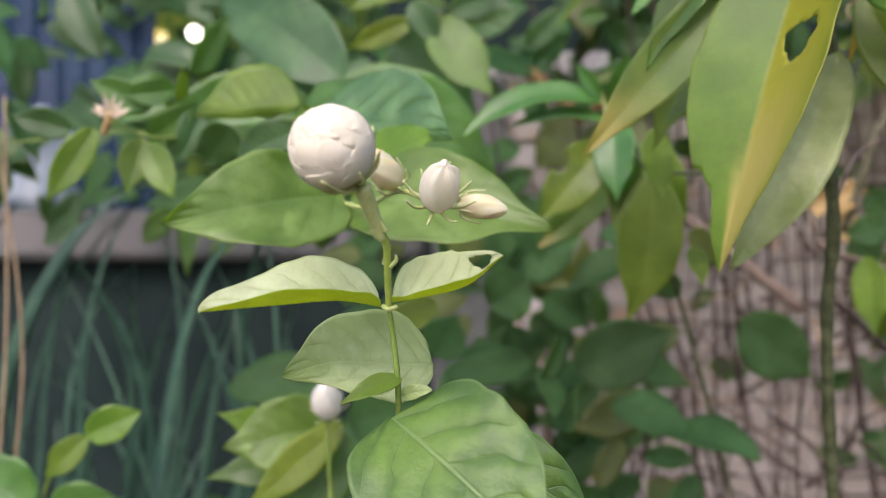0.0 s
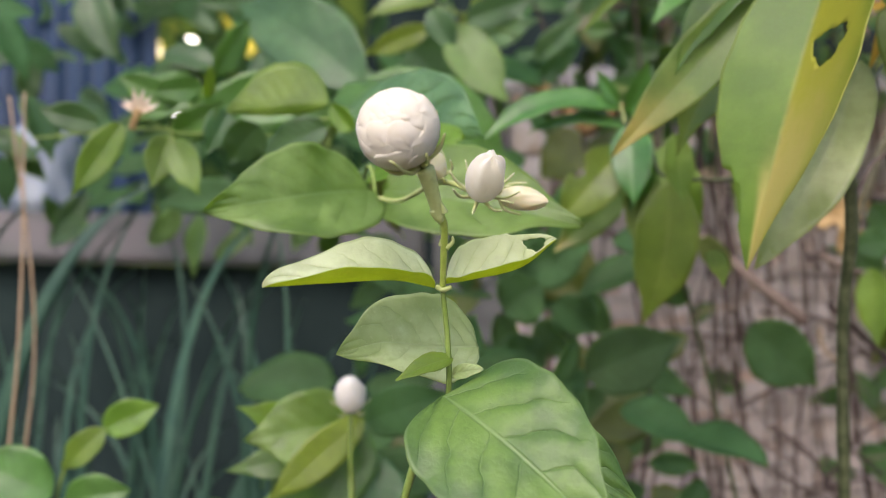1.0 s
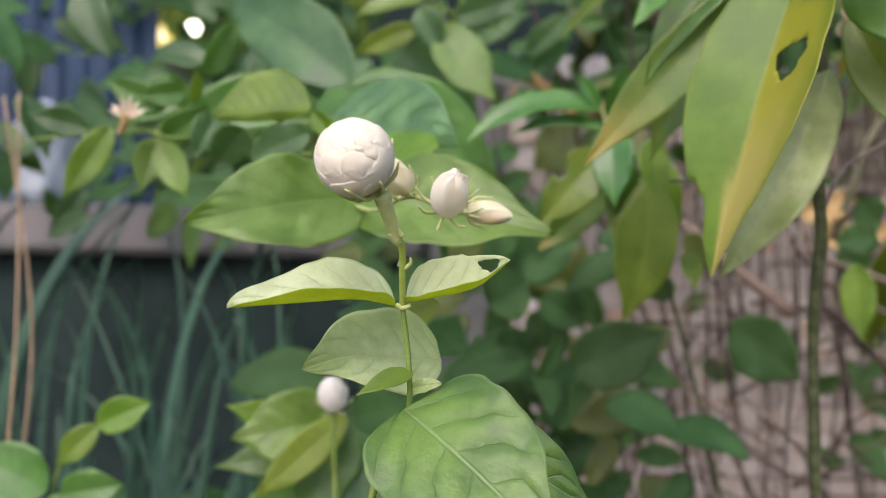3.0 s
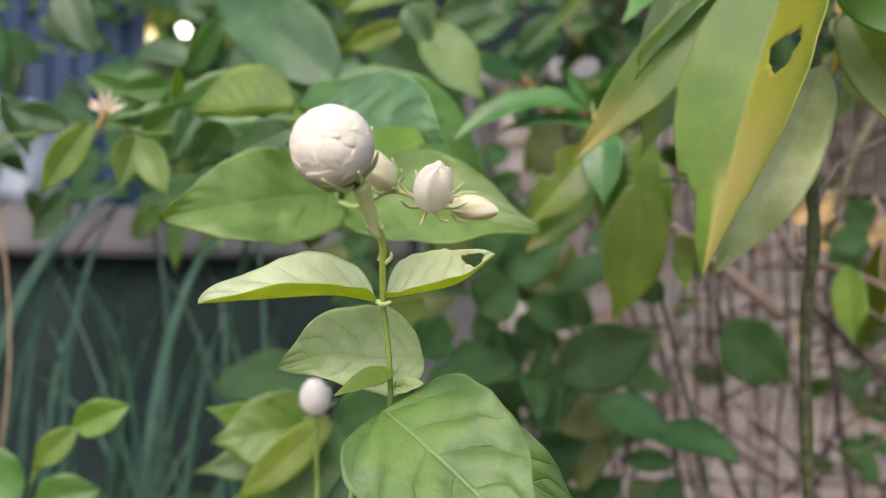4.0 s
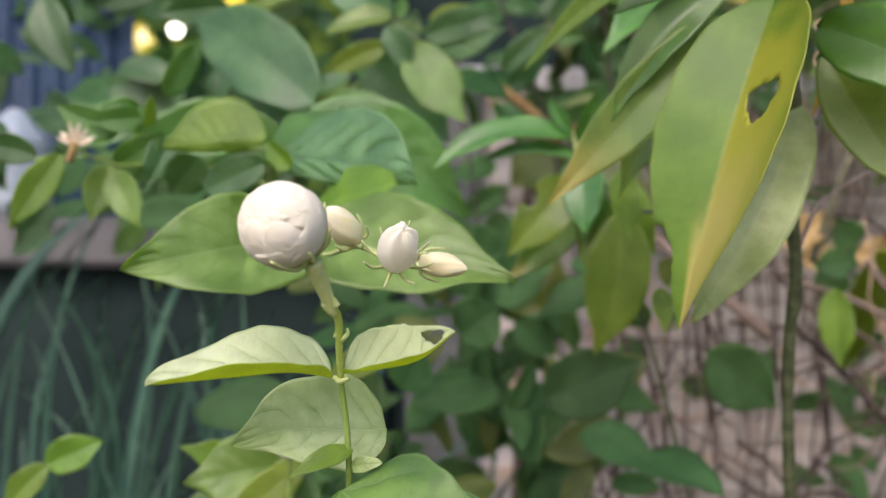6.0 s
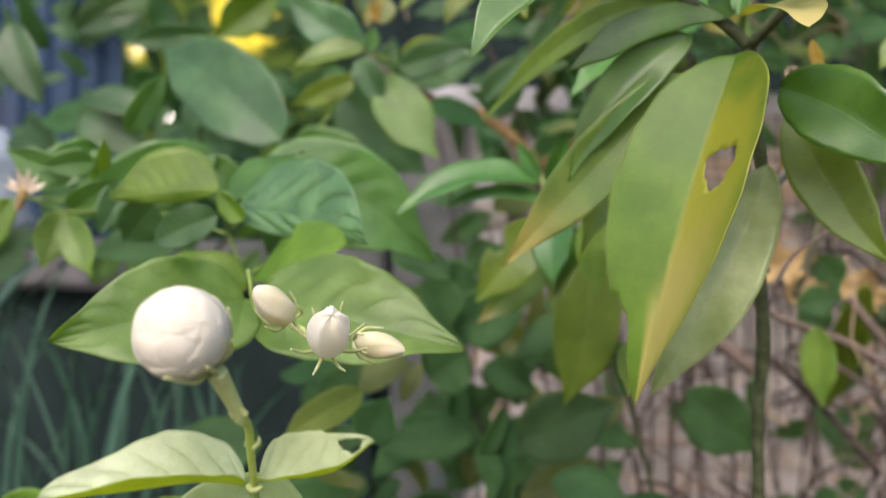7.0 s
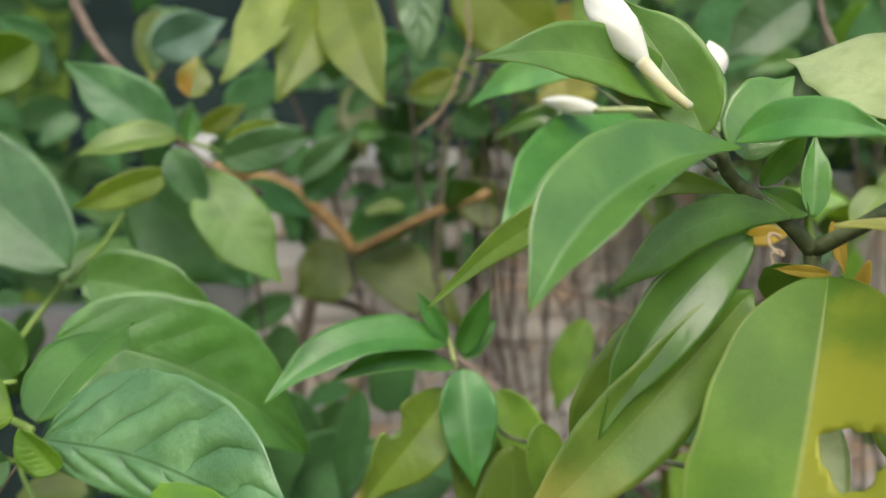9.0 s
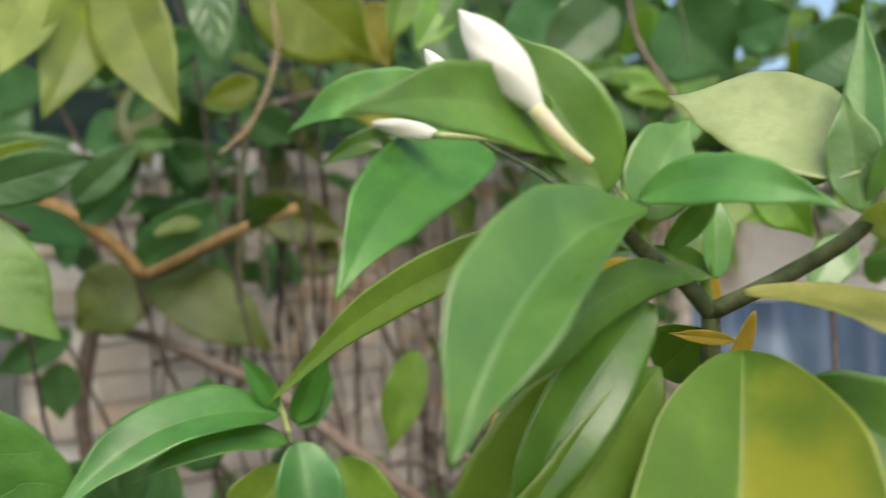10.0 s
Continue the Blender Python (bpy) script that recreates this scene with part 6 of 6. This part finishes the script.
for i in range(22):
    x, y, z0 = rng.uniform(0.16, 0.95), rng.uniform(1.02, 1.34), rng.uniform(0.35, 0.75)
    top = rng.uniform(1.0, 1.4)
    lean = rng.gauss(0, 0.10)
    pts = [(x + lean * k / 6 + rng.gauss(0, 0.010), y + rng.gauss(0, 0.010), z0 + (top - z0) * k / 6) for k in range(7)]
    r = rng.uniform(0.0018, 0.0036)
    rows.append((pts, r, r * 0.7, 1500 + i))
for i in range(20):
    x, z, y = rng.uniform(0.30, 0.75), rng.uniform(0.42, 0.75), rng.uniform(0.90, 1.2)
    a, ln = rng.gauss(-0.5, 0.5), rng.uniform(0.15, 0.4)
    pts = [(x + ln * s * math.cos(a), y + rng.gauss(0, 0.015), z + ln * s * math.sin(a) + rng.gauss(0, 0.016)) for s in (0, 0.25, 0.5, 0.75, 1)]
    r = rng.uniform(0.0014, 0.0036)
    rows.append((pts, r, r * 0.6, 1700 + i))
twigs = []
for i in range(19):
    x, z, y = rng.uniform(0.22, 0.85), rng.uniform(0.45, 1.15), rng.uniform(0.98, 1.3)
    a, ln = rng.gauss(1.1, 0.9), rng.uniform(0.10, 0.38)
    pts = [(x + ln * s * math.cos(a), y + rng.gauss(0, 0.02), z + ln * s * math.sin(a) + rng.gauss(0, 0.014) - 0.05 * s * s) for s in (0, 0.33, 0.66, 1)]
    r = rng.choice((0.0010, 0.0014, 0.0022, 0.0032))
    twigs.append((pts, r, r * 0.6, 2000 + i))
joined_tubes("dry_twigs", twigs, TWIG, "bare grey-brown twigs crossing among the dry vines", "twigs")
joined_tubes("vine_tangle", rows, DARK_TWIG, "tangle of thin dark dry vine stems before the brick wall", "vines")
rows = []
for i in range(40):
    x, z, y = rng.uniform(0.25, 1.3), rng.uniform(0.5, 1.25), rng.uniform(1.0, 1.35)
    pts, a = [], rng.uniform(0, 6)
    for k in range(7):
        a += rng.gauss(0, 0.9)
        pts.append((x, y, z))
        x, z, y = x + 0.028 * math.cos(a), z + 0.028 * math.sin(a), y + rng.gauss(0, 0.008)
    rows.append((pts, 0.0009, 0.0006, 800 + i))
joined_tubes("tendrils", rows, STRAW, "fine curling straw-coloured tendrils among the dry vines", "vines")
rows = []
for i in range(11):
    x = 0.26 + i * 0.105 + rng.uniform(-0.03, 0.03)
    rows.append(([(x, 1.47, 0.0), (x + 0.004, 1.472, 0.5), (x - 0.003, 1.47, 1.12)], 0.0019, 0.0019, i))
for k in range(4):
    z = 0.14 + k * 0.27
    rows.append(([(0.22, 1.4665, z), (0.8, 1.4665, z - 0.006), (1.36, 1.4665, z + 0.004)], 0.0017, 0.0017, 40 + k))
joined_tubes("wire_fence", rows, WIRE, "dark rusty welded wire fence before the brick wall", "fence")


# ---- filling foliage ----
SPOTS = ((-2.69, 3.16, 0.10), (-2.75, 2.36, 0.10))


def gap(p):
    """The clear lines through which the glowing backdrop shows."""
    s = (p.y - 0.02) / 9.0
    for x, z, r in SPOTS:
        if (p.x + 0.01 - 0.01 * s - x * s) ** 2 + (p.z - 0.82 - (z - 0.82) * s) ** 2 < (0.045 + 0.5 * r * s) ** 2:
            return True
    s = (p.y - 0.04) / 9.05
    return abs(p.x - (0.02 - 1.90 * s)) < 0.04 + 0.30 * s and abs(p.z - (0.89 + 2.55 * s)) < 0.04 + 0.36 * s


def gap_or_dark(p):
    """Also keeps leaves off the near-black house wall, which stands in for a dark hollow."""
    run = p.y - 0.23
    return gap(p) or (p.y > 1.3 and -0.05 < (p.x + 0.066) / run < 0.23 and 0.20 < (p.z - 0.975) / run < 0.42)


def foliage(name, region, count, size, mats, seed, label, hide=gap, face=(0, -0.9, 0.5), category="foliage"):
    """Leaves scattered through a block of space, joined into one mesh a material."""
    r = random.Random(seed)
    groups = {}
    x0, x1, y0, y1, z0, z1 = region
    for i in range(count):
        p = Vector((r.uniform(x0, x1), r.uniform(y0, y1), r.uniform(z0, z1)))
        if hide and hide(p):
            continue
        d = Vector((r.gauss(0, 0.9), r.gauss(0, 0.35), r.gauss(-0.35, 0.6))).normalized()
        ln = r.uniform(*size)
        n = Vector(face) + Vector((r.gauss(0, 0.5), r.gauss(0, 0.3), r.gauss(0, 0.4)))
        m = r.choice(mats)
        at, nn = leaf_surface(tuple(p), tuple(p + d * ln), ln * r.uniform(0.42, 0.6), n, r.uniform(0.0, 0.08), r.uniform(-0.06, 0.06), r.uniform(6, 20), 0.03, r.choice(("ovate", "oblong", "round")), 0.01, seed * 1000 + i, 0.0)
        allp, faces, st = shell(at, nn, (), 12, 6, 0.0004)
        v, f, uv = groups.setdefault(m.name, ([], [], []))
        k = len(v)
        v += allp
        f += [tuple(q + k for q in face_) for face_ in faces]
        uv += [(0.5 + u / 2, s) for s, u in st] * 2
    for mname, (v, f, uv) in groups.items():
        tagged(link_mesh(name, v, f, bpy.data.materials[mname], None, (0, 0, 0), uv), label, category, kind="stuff")


# SHADE leaves among these bring their shade in their colour
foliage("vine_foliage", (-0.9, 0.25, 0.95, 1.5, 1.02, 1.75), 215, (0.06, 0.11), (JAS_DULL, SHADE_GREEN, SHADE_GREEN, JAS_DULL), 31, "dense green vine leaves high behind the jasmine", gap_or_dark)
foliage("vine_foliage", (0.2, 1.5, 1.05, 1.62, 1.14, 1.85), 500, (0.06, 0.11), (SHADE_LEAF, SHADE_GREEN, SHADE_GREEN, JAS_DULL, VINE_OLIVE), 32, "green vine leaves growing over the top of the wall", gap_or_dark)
foliage("vine_foliage", (-0.12, 0.24, 0.75, 1.2, 0.45, 0.84), 130, (0.05, 0.10), (SHADE_LEAF, SHADE_GREEN, VINE_OLIVE, SHADE_GREEN), 33, "leaves coloured dark for the shade under the vines")
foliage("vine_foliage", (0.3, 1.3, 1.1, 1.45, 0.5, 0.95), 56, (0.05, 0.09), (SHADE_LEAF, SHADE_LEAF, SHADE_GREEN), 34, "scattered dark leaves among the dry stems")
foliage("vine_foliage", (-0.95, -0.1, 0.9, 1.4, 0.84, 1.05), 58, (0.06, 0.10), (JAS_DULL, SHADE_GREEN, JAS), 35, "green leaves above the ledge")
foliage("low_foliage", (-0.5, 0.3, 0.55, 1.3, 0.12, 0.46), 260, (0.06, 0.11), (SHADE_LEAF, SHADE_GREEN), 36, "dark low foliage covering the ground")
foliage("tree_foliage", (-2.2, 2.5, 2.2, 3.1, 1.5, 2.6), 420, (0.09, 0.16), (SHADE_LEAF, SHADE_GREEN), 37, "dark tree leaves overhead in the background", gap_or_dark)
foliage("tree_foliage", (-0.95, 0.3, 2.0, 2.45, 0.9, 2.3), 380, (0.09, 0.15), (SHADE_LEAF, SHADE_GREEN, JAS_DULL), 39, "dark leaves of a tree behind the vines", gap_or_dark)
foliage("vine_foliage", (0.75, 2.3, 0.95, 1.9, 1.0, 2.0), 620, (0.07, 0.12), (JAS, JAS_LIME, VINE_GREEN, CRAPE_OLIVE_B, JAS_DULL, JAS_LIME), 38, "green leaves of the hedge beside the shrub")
foliage("hedge_foliage", (1.5, 3.2, 0.7, 2.7, 1.2, 2.8), 520, (0.10, 0.17), (JAS_LIME, JAS, VINE_GREEN), 40, "green hedge leaves in the background")
foliage("vine_foliage", (0.20, 0.80, 1.0, 1.3, 0.99, 1.27), 44, (0.05, 0.085), (JAS_DULL, SHADE_GREEN, VINE_OLIVE, SHADE_LEAF), 41, "scattered vine leaves among the upright stems")

foliage("vine_foliage", (0.10, 0.45, 1.22, 1.5, 0.95, 1.28), 48, (0.06, 0.10), (SHADE_GREEN, JAS_DULL), 42, "dull green vine leaves before the end of the wall")

# ---- bricks of the wall, in courses ----
def build_bricks():
    bm = bmesh.new()
    box(bm, 0, 0.192, 0, 0.03, 0, 0.0435, 0.004)
    me = bpy.data.meshes.new("brick")
    bm.to_mesh(me)
    bm.free()
    me.materials.append(BRICK)
    r = random.Random(5)
    for row in range(25):
        for col in range(8):
            x = 0.13 + col * 0.2 + (0.1 if row % 2 else 0)
            if row < 1 and col > 6:
                continue
            ob = new("brick", me)
            ob.parent = wall
            ob.matrix_basis = pose(x + r.uniform(-0.002, 0.002), WALL_Y + r.uniform(-0.004, 0.003), row * 0.046 + 0.002, r.uniform(-0.7, 0.7), r.uniform(-0.6, 0.6), r.uniform(-0.6, 0.6))


build_bricks()
